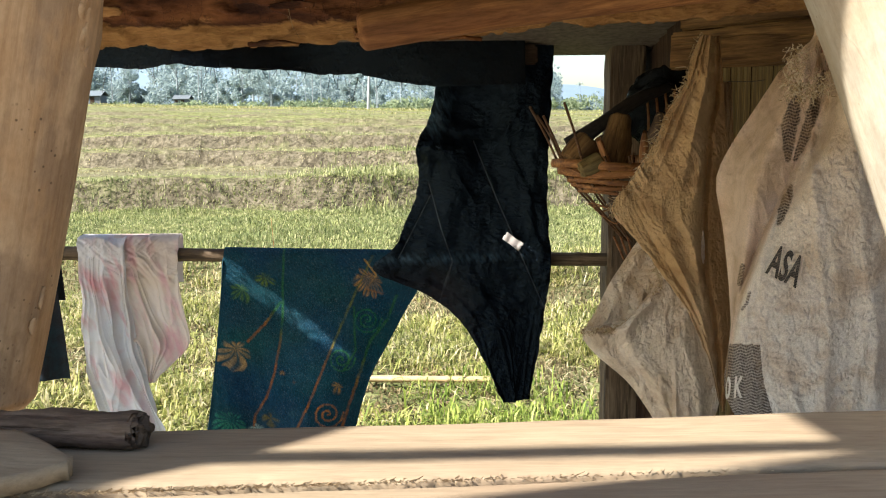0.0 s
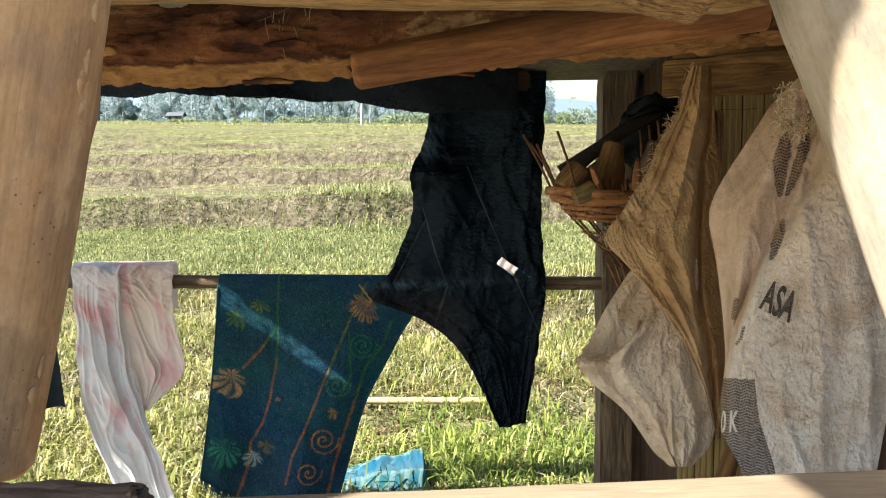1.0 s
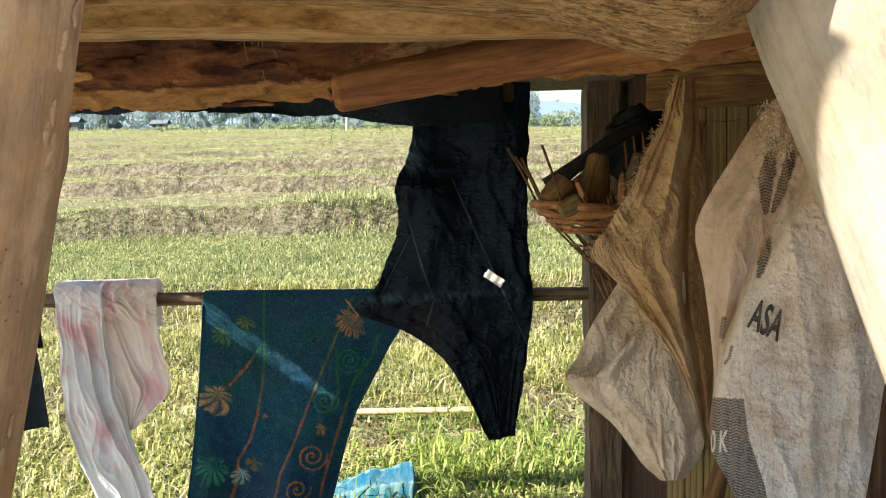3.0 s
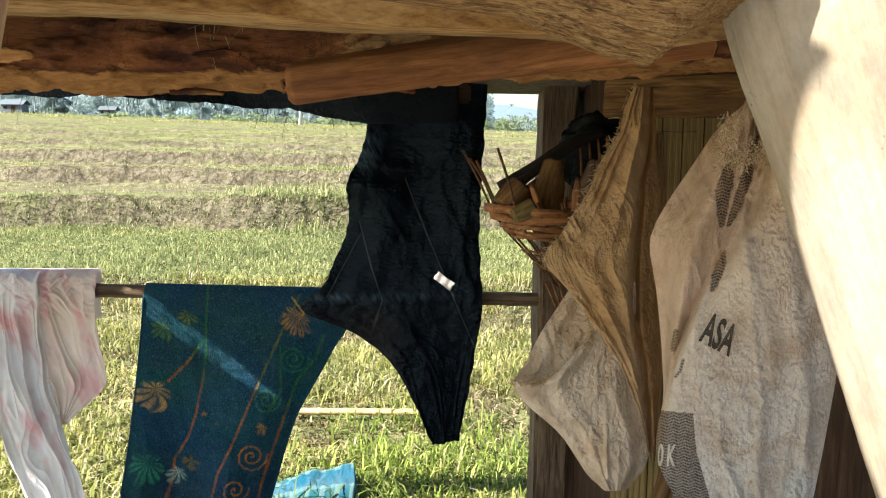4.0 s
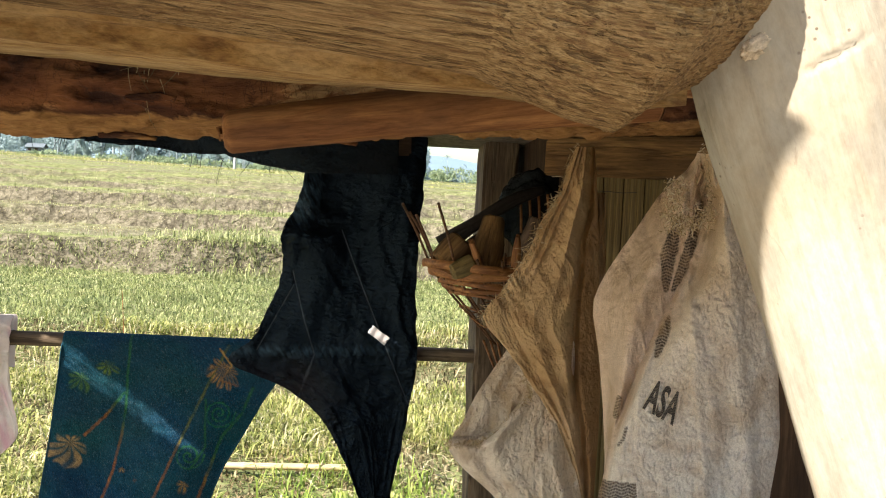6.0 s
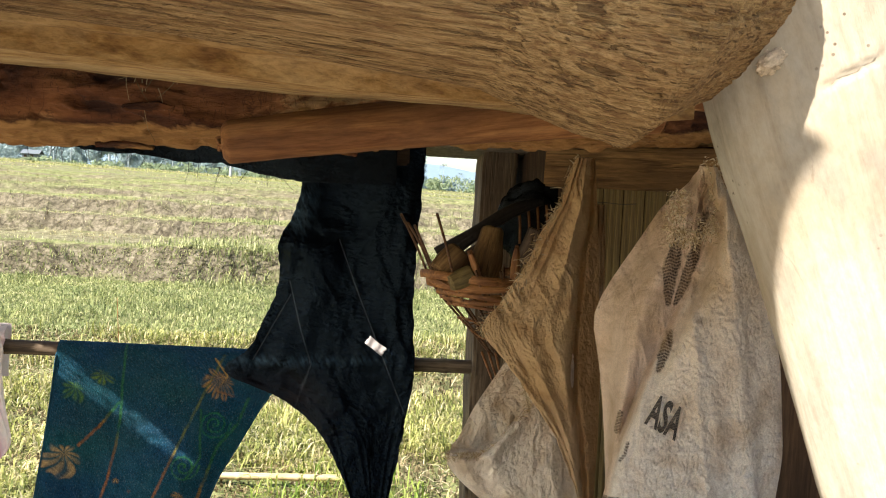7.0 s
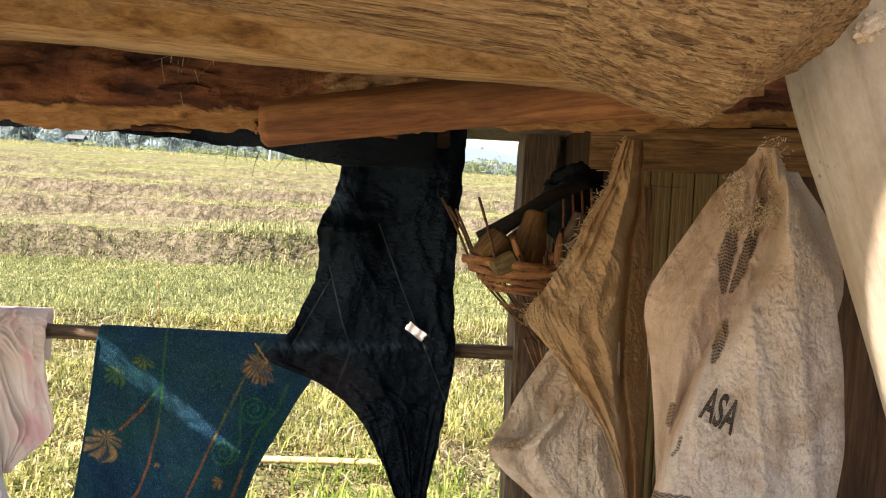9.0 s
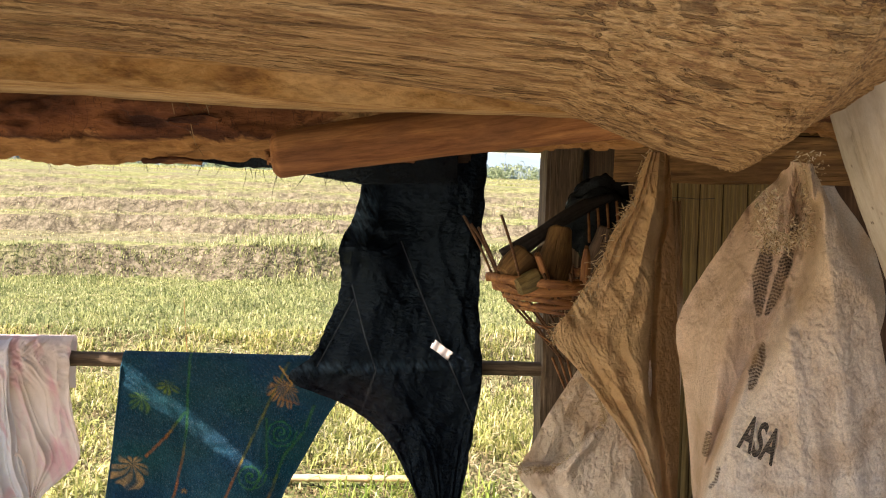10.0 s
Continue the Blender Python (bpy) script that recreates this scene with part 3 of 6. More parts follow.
# pale ground sheet added out of view to bounce sunlight into the shed
def build_bounce_sheet():
    U, V = np.meshgrid(np.linspace(-7, 7, 60), np.linspace(-9, 3.3, 70))
    edge = 0.3 * fbm(U, V, 19, 1.2, 3)
    Z = -0.185 + 0.008 * fbm(U, V, 18, 3.0, 3)
    me = mesh_of("bounce_sheet", np.stack([U, V + np.clip(-V * 0.2, 0, 1) * edge, Z], -1).reshape(-1, 3), grid_faces(70, 60), M_BOUNCE)
    tagged(put("bounce_sheet", me), "unseen pale ground sheet bouncing sun into the shed", "ground", kind="structure")


build_bounce_sheet()
blades("grass", 230000, ((-4, 4), (3.95, 9.6)), (0.06, 0.20), 0.0055, M_GRASS, 21, 1.3, 2.6, "short yellow-green grass with dry straw on the ground")
blades("low_grass", 60000, ((-4, 4), (3.95, 9.6)), (0.03, 0.08), 0.006, M_LITTER, 27, 1.1, label="low brownish grass and dry litter on the soil")
blades("dry_straw", 14000, ((-4, 4), (3.95, 9.4)), (0.12, 0.30), 0.0042, M_STRAW, 28, 2.2, 0.9, "dry straw lying on the grass")
blades("fresh_grass", 34000, ((-4, 4), (4.0, 6.2)), (0.08, 0.21), 0.005, M_FRESH, 22, 0.95, 0, "taller fresh green grass tufts near the shed", keep=lambda x, y, rs: np.hypot((x - 0.5) / 0.8, (y - 4.75) / 0.8) + 0.35 * fbm(x, y, 26, 7, 2) < rs.uniform(0.2, 1.2, len(x)))
blades("turf", 110000, ((-8, 8), (9.2, 14.6)), (0.05, 0.12), 0.006, M_TURF, 23, 1.3, 0, "short grass on the nearest field terrace")
blades("lush_grass", 32000, ((-8, 8), (14.2, 21)), (0.07, 0.17), 0.007, M_TURF, 32, 1.2, 0, "fresh green grass where a terrace bank has slipped", keep=lambda x, y, rs: np.hypot((x + 1.0) / 1.5, (y - 17.6) / 2.4) + 0.4 * fbm(x, y, 36, 2.2, 3) < rs.uniform(0.3, 1.1, len(x)))
blades("bank_weeds", 26000, ((-8, 8), (13.4, 14.9)), (0.08, 0.24), 0.008, M_LIP, 33, 1.0, label="dry grass and weeds growing on the cut bank", keep=lambda x, y, rs: fbm(x, y, 37, 1.3, 3) + 0.25 * (x + 1.5) > rs.uniform(0.1, 1.0, len(x)))
blades("bank_grass", 190000, ((-20, 20), (13.5, 40)), (0.06, 0.15), 0.006, M_LIP, 24, 1.25, label="pale grass along the edges of the terraces", keep=lip_only)
blades("stubble", 110000, ((-14, 14), (15.2, 40)), (0.03, 0.07), 0.007, M_STUBBLE, 25, 1.5, 0.7, "patchy stubble on the field terraces")
blades("tall_grass", 60000, ((-60, 60), (55, 112)), (0.12, 0.32), 0.02, M_GRASS, 29, 0.9, 0.12, "tall pale grass at the far end of the fields")


def dry_stalk():
    z = float(land_height(np.array([-1.06]), np.array([6.6]))[0])
    ob = put("dry_stalk", tube_mesh("dry_stalk", [(-1.06, 6.6, z), (-1.07, 6.6, z + 0.45), (-1.095, 6.6, z + 0.92)], 0.004, 0.0015, M_LIMB, 5))
    tagged(ob, "thin dry upright stalk growing from the grass", "stalk")


dry_stalk()


def fallen_pole():
    me = log_mesh("fallen_bamboo_pole", 0.78, lambda s: 0.02 + 0 * s, M_POLE, lambda s, a: 0.003 * np.exp(-(((s % 0.33) - 0.16) / 0.012) ** 2), 14, 120)
    z = float(land_height(np.array([0.0]), np.array([5.8]))[0])
    ob = put("fallen_bamboo_pole", me, m=along((-0.38, 5.66, z + 0.05), (0.40, 5.625, z + 0.05)))
    tagged(ob, "pale dry bamboo pole lying in the grass", "pole")


fallen_pole()


def crown_leaves(name, clumps, per, size, seed, flat=0.8, material=None):
    rs = np.random.RandomState(seed)
    V, F = [], []
    for cx, cy, cz, r in clumps:
        for _ in range(per):
            d = rs.normal(0, 1, 3)
            d /= np.linalg.norm(d)
            p = np.array([cx, cy, cz]) + d * r * rs.uniform(0.55, 1.05) * np.array([1, 1, flat])
            a, b = rs.normal(0, 1, 3), rs.normal(0, 1, 3)
            a /= np.linalg.norm(a)
            b -= a * a.dot(b)
            b /= np.linalg.norm(b)
            s = size * rs.uniform(0.6, 1.4)
            k = len(V)
            V += [p - a * s, p + b * s * 0.45, p + a * s, p - b * s * 0.45]
            F.append((k, k + 1, k + 2, k + 3))
    return mesh_of(name, V, F, material or M_LEAF, False)


def leafy_tree(seed, h):
    rs = random.Random(seed)
    t = base("tree")
    V, F = [], []
    bm = bmesh.new()
    bmesh.ops.create_cone(bm, segments=8, radius1=0.22, radius2=0.07, depth=h * 0.75, cap_ends=True, matrix=Matrix.Translation((0, 0, h * 0.375)))
    clumps = []
    for k in range(rs.randint(8, 11)):
        a, r, z = rs.uniform(0, 6.28), rs.uniform(0.2, 0.27) * h * rs.uniform(0.3, 1), h * rs.uniform(0.22, 0.93)
        x, y = r * math.cos(a), r * math.sin(a)
        clumps.append((x, y, z, h * rs.uniform(0.09, 0.17)))
        limb = along((0, 0, z * 0.7), (x, y, z)) @ Matrix.Rotation(radians(90), 4, "Y")
        ln = (Vector((x, y, z)) - Vector((0, 0, z * 0.7))).length
        bmesh.ops.create_cone(bm, segments=5, radius1=0.07, radius2=0.03, depth=ln, cap_ends=True, matrix=limb @ Matrix.Translation((0, 0, ln / 2)))
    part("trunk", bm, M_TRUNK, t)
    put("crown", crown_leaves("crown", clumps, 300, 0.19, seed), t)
    return t


def palm_tree(seed, h):
    rs = random.Random(seed)
    t = base("palm_tree")
    lean = rs.uniform(-0.6, 0.6)
    put("trunk", tube_mesh("trunk", [(0, 0, -0.2), (lean * 0.2, 0, h * 0.4), (lean, 0, h * 0.95)], 0.10, 0.06, M_TRUNK, 7), t)
    V, F = [], []
    for k in range(17):
        a, e = rs.uniform(0, 6.28), rs.uniform(-0.5, 1.1)
        ln = rs.uniform(1.7, 2.5)
        for i in range(9):
            f = i / 8
            r, z = ln * f * math.cos(e) * (1 - 0.15 * f), ln * (f * math.sin(e) - 0.75 * f * f)
            c = Vector((lean + r * math.cos(a), r * math.sin(a), h * 0.95 + z))
            side = Vector((-math.sin(a), math.cos(a), 0))
            w = 0.42 * math.sin(min(1, f * 1.15 + 0.12) * 3.0) + 0.05
            for sg in (-1, 1):
                q = len(V)
                out = c + side * sg * w + Vector((math.cos(a) * 0.25, math.sin(a) * 0.25, -0.3 * w - 0.1))
                V += [c, c + Vector((math.cos(a), math.sin(a), 0)) * 0.13, out]
                F.append((q, q + 1, q + 2))
    put("crown", mesh_of("crown", V, F, M_LEAF, False), t)
    return t


def woods():
    rs = random.Random(5)
    kinds = [leafy_tree(31, 8.0), leafy_tree(32, 6.5), palm_tree(33, 9.0), palm_tree(34, 7.5), leafy_tree(35, 9.5), palm_tree(36, 10.5)]
    texts = ["leafy grey-green tree beyond the fields", "broad leafy tree beyond the fields", "coconut palm beyond the fields", "leaning coconut palm beyond the fields", "tall leafy tree beyond the fields", "tall coconut palm beyond the fields"]
    used = set()
    for i in range(125):
        y = rs.uniform(112, 170)
        x = rs.uniform(-0.56, 0.62) * y
        k = rs.choice([0, 1, 1, 2, 3, 3, 4, 5, 0, 2])
        z = float(land_height(np.array([x]), np.array([y]))[0]) - 0.1
        s = rs.uniform(0.55, 1.0) * (0.55 if 0.11 < x / y < 0.21 else 1.0)
        m = pose(x, y, z, 0, 0, rs.uniform(0, 360)) @ Matrix.Scale(s, 4)
        if k in used:
            ob = copy_thing(kinds[k], m)
        else:
            used.add(k)
            ob = kinds[k]
            ob.matrix_basis = m
        ob.scale = (s, s, s)
        tagged(ob, texts[k], "tree", "trees beyond the fields")
    tops = [(x, rs.uniform(168, 200), 1.5 + rs.uniform(0, 8.5 - 0.05 * x), rs.uniform(2, 3.8)) for x in [rs.uniform(-100, 95) for _ in range(420)]]
    tops = [(x, y, min(z, 3.0) if 0.11 < x / y < 0.21 else z, r * (0.7 if 0.11 < x / y < 0.21 else 1)) for x, y, z, r in tops]
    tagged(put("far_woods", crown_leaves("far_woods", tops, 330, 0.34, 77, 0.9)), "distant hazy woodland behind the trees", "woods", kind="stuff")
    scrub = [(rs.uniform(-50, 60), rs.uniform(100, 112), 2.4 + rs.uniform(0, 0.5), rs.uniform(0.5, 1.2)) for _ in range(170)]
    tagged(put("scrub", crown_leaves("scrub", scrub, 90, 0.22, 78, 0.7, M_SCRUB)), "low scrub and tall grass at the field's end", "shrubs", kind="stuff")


def hills():
    for name, dist, high, seed in (("hill_range", 900, 82, 3), ("hill_range", 1600, 90, 4)):
        x = np.linspace(-1.2, 1.2, 160) * dist
        v = np.linspace(0, 1, 24)
        X, V = np.meshgrid(x, v, indexing="ij")
        top = high * (0.62 + 0.25 * fbm(X / dist, 0 * X, seed, 4.0, 5) + X / dist * (0.25 if seed == 4 else -0.9))
        Z = 2 + top * np.sin(V * math.pi / 2) + 2 * fbm(X / 30, V * 9, seed, 2.0, 3)
        Y = dist + V * dist * 0.35
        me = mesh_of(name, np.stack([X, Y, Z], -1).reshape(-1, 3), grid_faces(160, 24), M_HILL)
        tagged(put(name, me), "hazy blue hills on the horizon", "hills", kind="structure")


def utility_pole():
    t = base("utility_pole", (-8.0, 93, float(land_height(np.array([-8.0]), np.array([93.0]))[0]) - 0.1))
    put("shaft", tube_mesh("shaft", [(0, 0, 0), (0.12, 0, 2.5), (0.3, 0, 5.6)], 0.15, 0.11, M_CONCRETE, 10), t)
    put("crossarm", box_mesh("crossarm", 1.3, 0.1, 0.1, M_GREY, 0.01), t).location = (0.29, 0, 5.3)
    tagged(t, "pale concrete utility pole standing in the field", "utility pole")


def far_house(x, y, wide, size, text, roof_mat):
    z = float(land_height(np.array([x]), np.array([y]))[0]) - 0.1
    t = base("farm_hut", (x, y, z))
    put("wall", box_mesh("wall", wide, 3.2, 1.7, M_FAR, 0.02), t).location = (0, 0, 0.85)
    for s in (-1, 1):
        r = put("roof", box_mesh("roof", wide + 0.7, 2.3, 0.07, roof_mat, 0.01), t)
        r.matrix_basis = pose(0, s * 0.98, 2.05, -s * 24, 0, 0)
    put("door", box_mesh("door", 0.75, 0.06, 1.4, M_DARK, 0.01), t).location = (0.3, -1.62, 0.72)
    put("window", box_mesh("window", 0.6, 0.05, 0.5, M_DARK, 0.01), t).location = (-wide * 0.3, -1.62, 1.1)
    t.scale = (size, size, size)
    tagged(t, text, "hut")


woods()
hills()
utility_pole()
far_house(-39.5, 103, 3.6, 0.6, "small distant farm hut with a grey sheet roof", M_TIN)
far_house(-31.0, 108, 3.4, 0.5, "small distant farm hut with a dark roof", M_FAR)

# ---- the shed's frame ----
def left_post():
    # axis leans: the foot stands to the side on the chock
    foot, top = Vector((-0.272, 1.105, 1.172)), Vector((-0.116, 1.105, 1.83))
    ln = (top - foot).length
    me = log_mesh("left_post", ln, lambda s: 0.063 + 0.003 * np.sin(s * 9), M_POST_BROWN, lambda s, a: 0.0015 * fbm(s * 4, a * 2, 3, 2.0) + 0.003 * np.exp(-(((s - 0.3) / 0.02) ** 2 + ((a - 3.6) / 0.15) ** 2)), 56, 120)
    t = base("wooden_post", foot)
    mm = along(foot, top)
    put("shaft", me, t, m=Matrix.Translation(-foot) @ mm)
    # thin scabs of inner bark left on it
    rs = random.Random(41)
    for k in range(30):
        sc = rs.choice([rs.uniform(0.28, 0.62), rs.uniform(0.05, 0.6)])
        a0 = rs.gauss(-0.16, 0.13)
        L, W = rs.uniform(0.005, 0.020), rs.uniform(0.0015, 0.0045)
        n, w = 10, 6
        V = []
        for i in range(n):
            for j in range(w):
                f, g = i / (n - 1), 2 * j / (w - 1) - 1
                wide = math.sqrt(max(0.02, 1 - (2 * f - 1) ** 2)) * (1 + 0.6 * noise.noise(Vector((f * 6, k, 1))))
                x = sc + (f - 0.5) * L
                ang = a0 + g * W * wide / 0.063 + 0.25 * noise.noise(Vector((f * 3, k, 5))) * W / 0.063
                r = 0.063 + 0.003 * math.sin(x * 9) + 0.0022 - 0.0016 * (g * g)
                wv = mm.to_3x3().inverted() @ Vector((math.cos(ang), math.sin(ang), 0))
                wv.x = 0
                wv.normalize()
                V.append(mm @ (Vector((x, 0, 0)) + wv * r) - foot)
        ob = put("bark_scab", mesh_of("bark_scab", V, grid_faces(n, w), M_POST_BROWN), t)
        sol = ob.modifiers.new("thickness", "SOLIDIFY")
        sol.thickness, sol.offset = 0.002, -1
    tagged(t, "smooth pale debarked leaning wooden post", "post")


def right_post():
    foot, top = Vector((1.191, 1.145, -0.25)), Vector((0.399, 1.145, 1.77))
    ln = (top - foot).length
    m = along(foot, top)

    def marks(s, a):
        # slight lumps, an uneven break line below the beam and two long drying cracks
        seam = np.exp(-(((s - 1.962 + 0.010 * np.sin(a * 2.3) + 0.004 * cloud(a, s * 0, 39, 4.0, 2)) / 0.0016) ** 2)) * np.clip(0.3 + cloud(a * 0.5, s * 0, 38, 2.0, 2) * 4, 0, 1)
        crack = sum(np.exp(-(((a - c - 0.05 * np.sin(s * 14 + c)) / 0.010) ** 2)) * np.clip(1 - np.abs(s - z) / w, 0, 1) for c, z, w in ((4.55, 1.90, 0.07), (4.85, 1.89, 0.05), (5.3, 1.93, 0.04)))
        return 0.0015 * fbm(s * 4, a * 2, 8, 2.0) + 0.0008 * cloud(s * 30, a * 5, 44, 1.0, 3) - 0.0030 * seam - 0.0026 * crack

    me = log_mesh("wooden_post", ln, lambda s: 0.084 + 0.004 * np.exp(-(((s - 1.93) / 0.06) ** 2)), M_POST, marks, 170, 760)
    t = base("wooden_post", foot)
    put("shaft", me, t, m=Matrix.Translation(-foot) @ m)
    # broken fibres in the seat of the notch
    nu, nv = 46, 30
    A, B = np.meshgrid(np.linspace(0, 2 * math.pi, nu, endpoint=False), np.linspace(-math.pi / 2, math.pi / 2, nv))
    lump = 1 + 0.55 * cloud(np.cos(A) * np.cos(B) * 1.6 + np.sin(B), np.sin(A) * np.cos(B) * 1.6 - np.sin(B), 35, 2.2, 4, 0.7)
    V = np.stack([0.017 * lump * np.cos(B) * np.cos(A), 0.010 * lump * np.cos(B) * np.sin(A), 0.008 * lump * np.sin(B)], -1).reshape(-1, 3)
    put("splintered_edge", mesh_of("splintered_edge", V, grid_faces(nv, nu, True), M_SPLINTER), t, "pale splintered wood", m=Matrix.Translation(-foot) @ pose(0.412, 1.094, 1.574, 0, -46, 0))
    tagged(t, "sunlit pale debarked leaning post notched for a beam", "post")


def main_beam():
    # rough log across the opening, thicker towards its notched end
    p, q = Vector((-0.75, 1.20, 1.70)), Vector((0.481, 1.160, 1.625))
    ln = (q - p).length

    def rel(s, a):
        wave = 0.06 * np.sin(s * 11) + 0.03 * np.sin(s * 27 + 1)
        rid = fbm(s * 14, (a + wave) * 16, 5, 1.0, 3)
        fib = np.abs(cloud(s * 5, (a + wave) * 34, 6, 1.0, 4, 0.75)) * 2.2
        splits = np.clip(1 - np.abs(cloud(s * 9, (a + wave) * 15, 9, 1.0, 2)) * 14, 0, 1) * np.clip(cloud(s * 5, a * 3, 10, 1.0, 2) * 4, 0, 1)
        pit = np.clip(cloud(s * 26, a * 12, 7, 1.0, 2) * 2.4 - 0.8, 0, 1)
        return 0.0010 * rid - 0.0034 * fib * np.clip(s / ln + 0.1, 0.35, 1) - 0.005 * pit - 0.0035 * splits

    def oblique(X, Y, Z, S, A):
        # the end is hewn off slantwise and rounded under
        e = np.clip((S - ln + 0.14) / 0.14, 0, 1)
        back = np.interp(Z, [-0.13, -0.115, -0.09, -0.03, 0.0, 0.12], [0.130, 0.115, 0.080, 0.034, 0.02, 0.01])
        return X - e * (back + 0.006 * cloud(Y, Z, 43, 40, 3)), Y, Z

    me = log_mesh("roof_beam", ln, lambda s: np.interp(s, [0, 0.77, 0.88, 0.99, 1.034, 1.066, 1.107, 1.135, 1.165, 1.20, 1.25], [0.080, 0.081, 0.086, 0.092, 0.106, 0.115, 0.121, 0.118, 0.101, 0.086, 0.07]), M_BEAM, rel, 330, 640, shape=oblique)
    tagged(put("roof_beam", me, m=along(p, q)), "rough-hewn weathered log beam with splitting grain", "beam")


def second_beam():
    # squared timber that lies against the back of the rough log
    p, q = Vector((-0.80, 1.16, 1.625)), Vector((0.50, 1.47, 1.625))
    ln = (q - p).length
    bm = bmesh.new()
    bmesh.ops.create_cube(bm, size=1)
    bmesh.ops.scale(bm, vec=(ln, 0.15, 0.125), verts=bm.verts)
    bmesh.ops.translate(bm, vec=(ln / 2, 0, 0), verts=bm.verts)
    bmesh.ops.subdivide_edges(bm, edges=[e for e in bm.edges if abs(e.verts[0].co.x - e.verts[1].co.x) > 0.5], cuts=70)
    bmesh.ops.bevel(bm, geom=[e for e in bm.edges if e.calc_face_angle(0) > 0.5], offset=0.018, segments=4, affect="EDGES")
    for v in bm.verts:
        v.co += noise.noise_vector(v.co * Vector((0.7, 1, 1)) * 7) * 0.006 + noise.noise_vector(v.co * 40) * 0.0012
    me = bpy.data.meshes.new("timber_plate")
    bm.to_mesh(me)
    bm.free()
    me.materials.append(M_TIMBER)
    me.polygons.foreach_set("use_smooth", [True] * len(me.polygons))
    tagged(put("timber_plate", me, m=along(p, q)), "squared yellowish weathered timber under the roof", "beam")


def bark_log():
    p, q = Vector((-1.25, 2.2, 1.585)), Vector((0.98, 2.24, 1.675))
    ln = (q - p).length

    def rel(s, a):
        pl = cloud(s * 6, a * 1.5, 15, 1.0, 4, 0.6)
        return 0.0055 * np.tanh(pl * 30) + 0.0045 * np.tanh((pl - 0.2) * 30) + 0.002 * cloud(s * 22, a * 6, 16, 1.0, 4, 0.65)

    t = base("bark_log", p)
    me = log_mesh("trunk", ln, lambda s: 0.082 - 0.008 * s / ln, M_BARK, rel, 110, 440, bend=lambda s: (0.0 * s, -0.015 * np.sin(s / ln * 3.1)))
    put("trunk", me, t, m=Matrix.Translation(-p) @ along(p, q))
    # patches where the bark has come away, and loose flakes of it
    rs = random.Random(3)
    mm = along(p, q)
    for k in range(7):
        s, a = rs.uniform(0.35, 1.9), rs.choice([rs.uniform(3.5, 4.4), rs.uniform(4.2, 5.0), rs.uniform(2.9, 3.6)])
        L, Wd = rs.uniform(0.04, 0.15), rs.uniform(0.012, 0.03)
        inner = k % 4 == 0
        n, w = 14, 6
        V = []
        for i in range(n):
            for j in range(w):
                f, g = i / (n - 1), j / (w - 1) - 0.5
                taper = (0.35 + 0.65 * math.sin(math.pi * f)) * (1 + 0.5 * noise.noise(Vector((f * 9, k, 2))))
                ss = s + (f - 0.5) * L + 0.008 * noise.noise(Vector((f * 5, g * 3, k)))
                aa = a + g * Wd * taper / 0.08
                lift = 0.0115 + 0.003 * noise.noise(Vector((f * 7, g * 9, k + 3))) + (0 if inner else 0.02 * max(0, f - 0.7))
                r = 0.082 - 0.008 * ss / ln + lift
                z0 = -0.015 * math.sin(ss / ln * 3.1)
                V.append(mm @ Vector((ss, r * math.cos(aa), z0 + r * math.sin(aa))) - p)
        ob = put("bark_flake", mesh_of("bark_flake", V, grid_faces(n, w), M_INNER if inner else M_BARK), t)
        sol = ob.modifiers.new("thickness", "SOLIDIFY")
        sol.thickness = 0.006
        sol.offset = -1
    roots = [mm @ Vector((rs.gauss(1.10, 0.035), -0.084, rs.uniform(-0.01, 0.055))) - p for _ in range(16)]
    strands("bark_fibre", M_LITTER, roots, t, 4, (0.02, 0.075), 0.0008, (0, -0.3, -1.0), 0.45)
    tagged(t, "reddish brown log with peeling bark under the roof", "log")


def limb():
    p, q = Vector((-0.033, 2.05, 1.536)), Vector((0.72, 2.08, 1.640))
    ln = (q - p).length
    me = log_mesh("round_limb", ln, lambda s: (0.035 + 0.006 * np.sin(np.clip(s / ln, 0, 1) * 2.6)) * np.sqrt(1 - np.clip(1 - s / 0.018, 0, 0.93) ** 2), M_LIMB, lambda s, a: 0.0025 * fbm(s * 7, a * 1.5, 22, 2.0, 3), 40, 160, bend=lambda s: (0 * s, 0.010 * np.sin(s / ln * 3.14)))
    t = base("round_limb", p)
    put("shaft", me, t, m=Matrix.Translation(-p) @ along(p, q))
    cut = log_mesh("cut_end", 0.006, lambda s: 0.012 + 0 * s, M_LIMB, lambda s, a: 0.001 * np.sin(a * 5), 26, 4)
    put("cut_end", cut, t, "worn rounded end", m=Matrix.Translation(-p) @ along(p, q) @ Matrix.Translation((-0.002, 0, 0)))
    tagged(t, "smooth brown round branch end under the roof", "log")
    p, q = Vector((-0.9, 1.75, 1.665)), Vector((0.85, 1.9, 1.65))
    ln = (q - p).length
    me = log_mesh("roof_pole", ln, lambda s: 0.028 + 0 * s, M_BARK, lambda s, a: 0.002 * fbm(s * 6, a, 23, 2.0, 3), 24, 120)
    tagged(put("roof_pole", me, m=along(p, q)), "thin reddish pole between the roof logs", "pole")


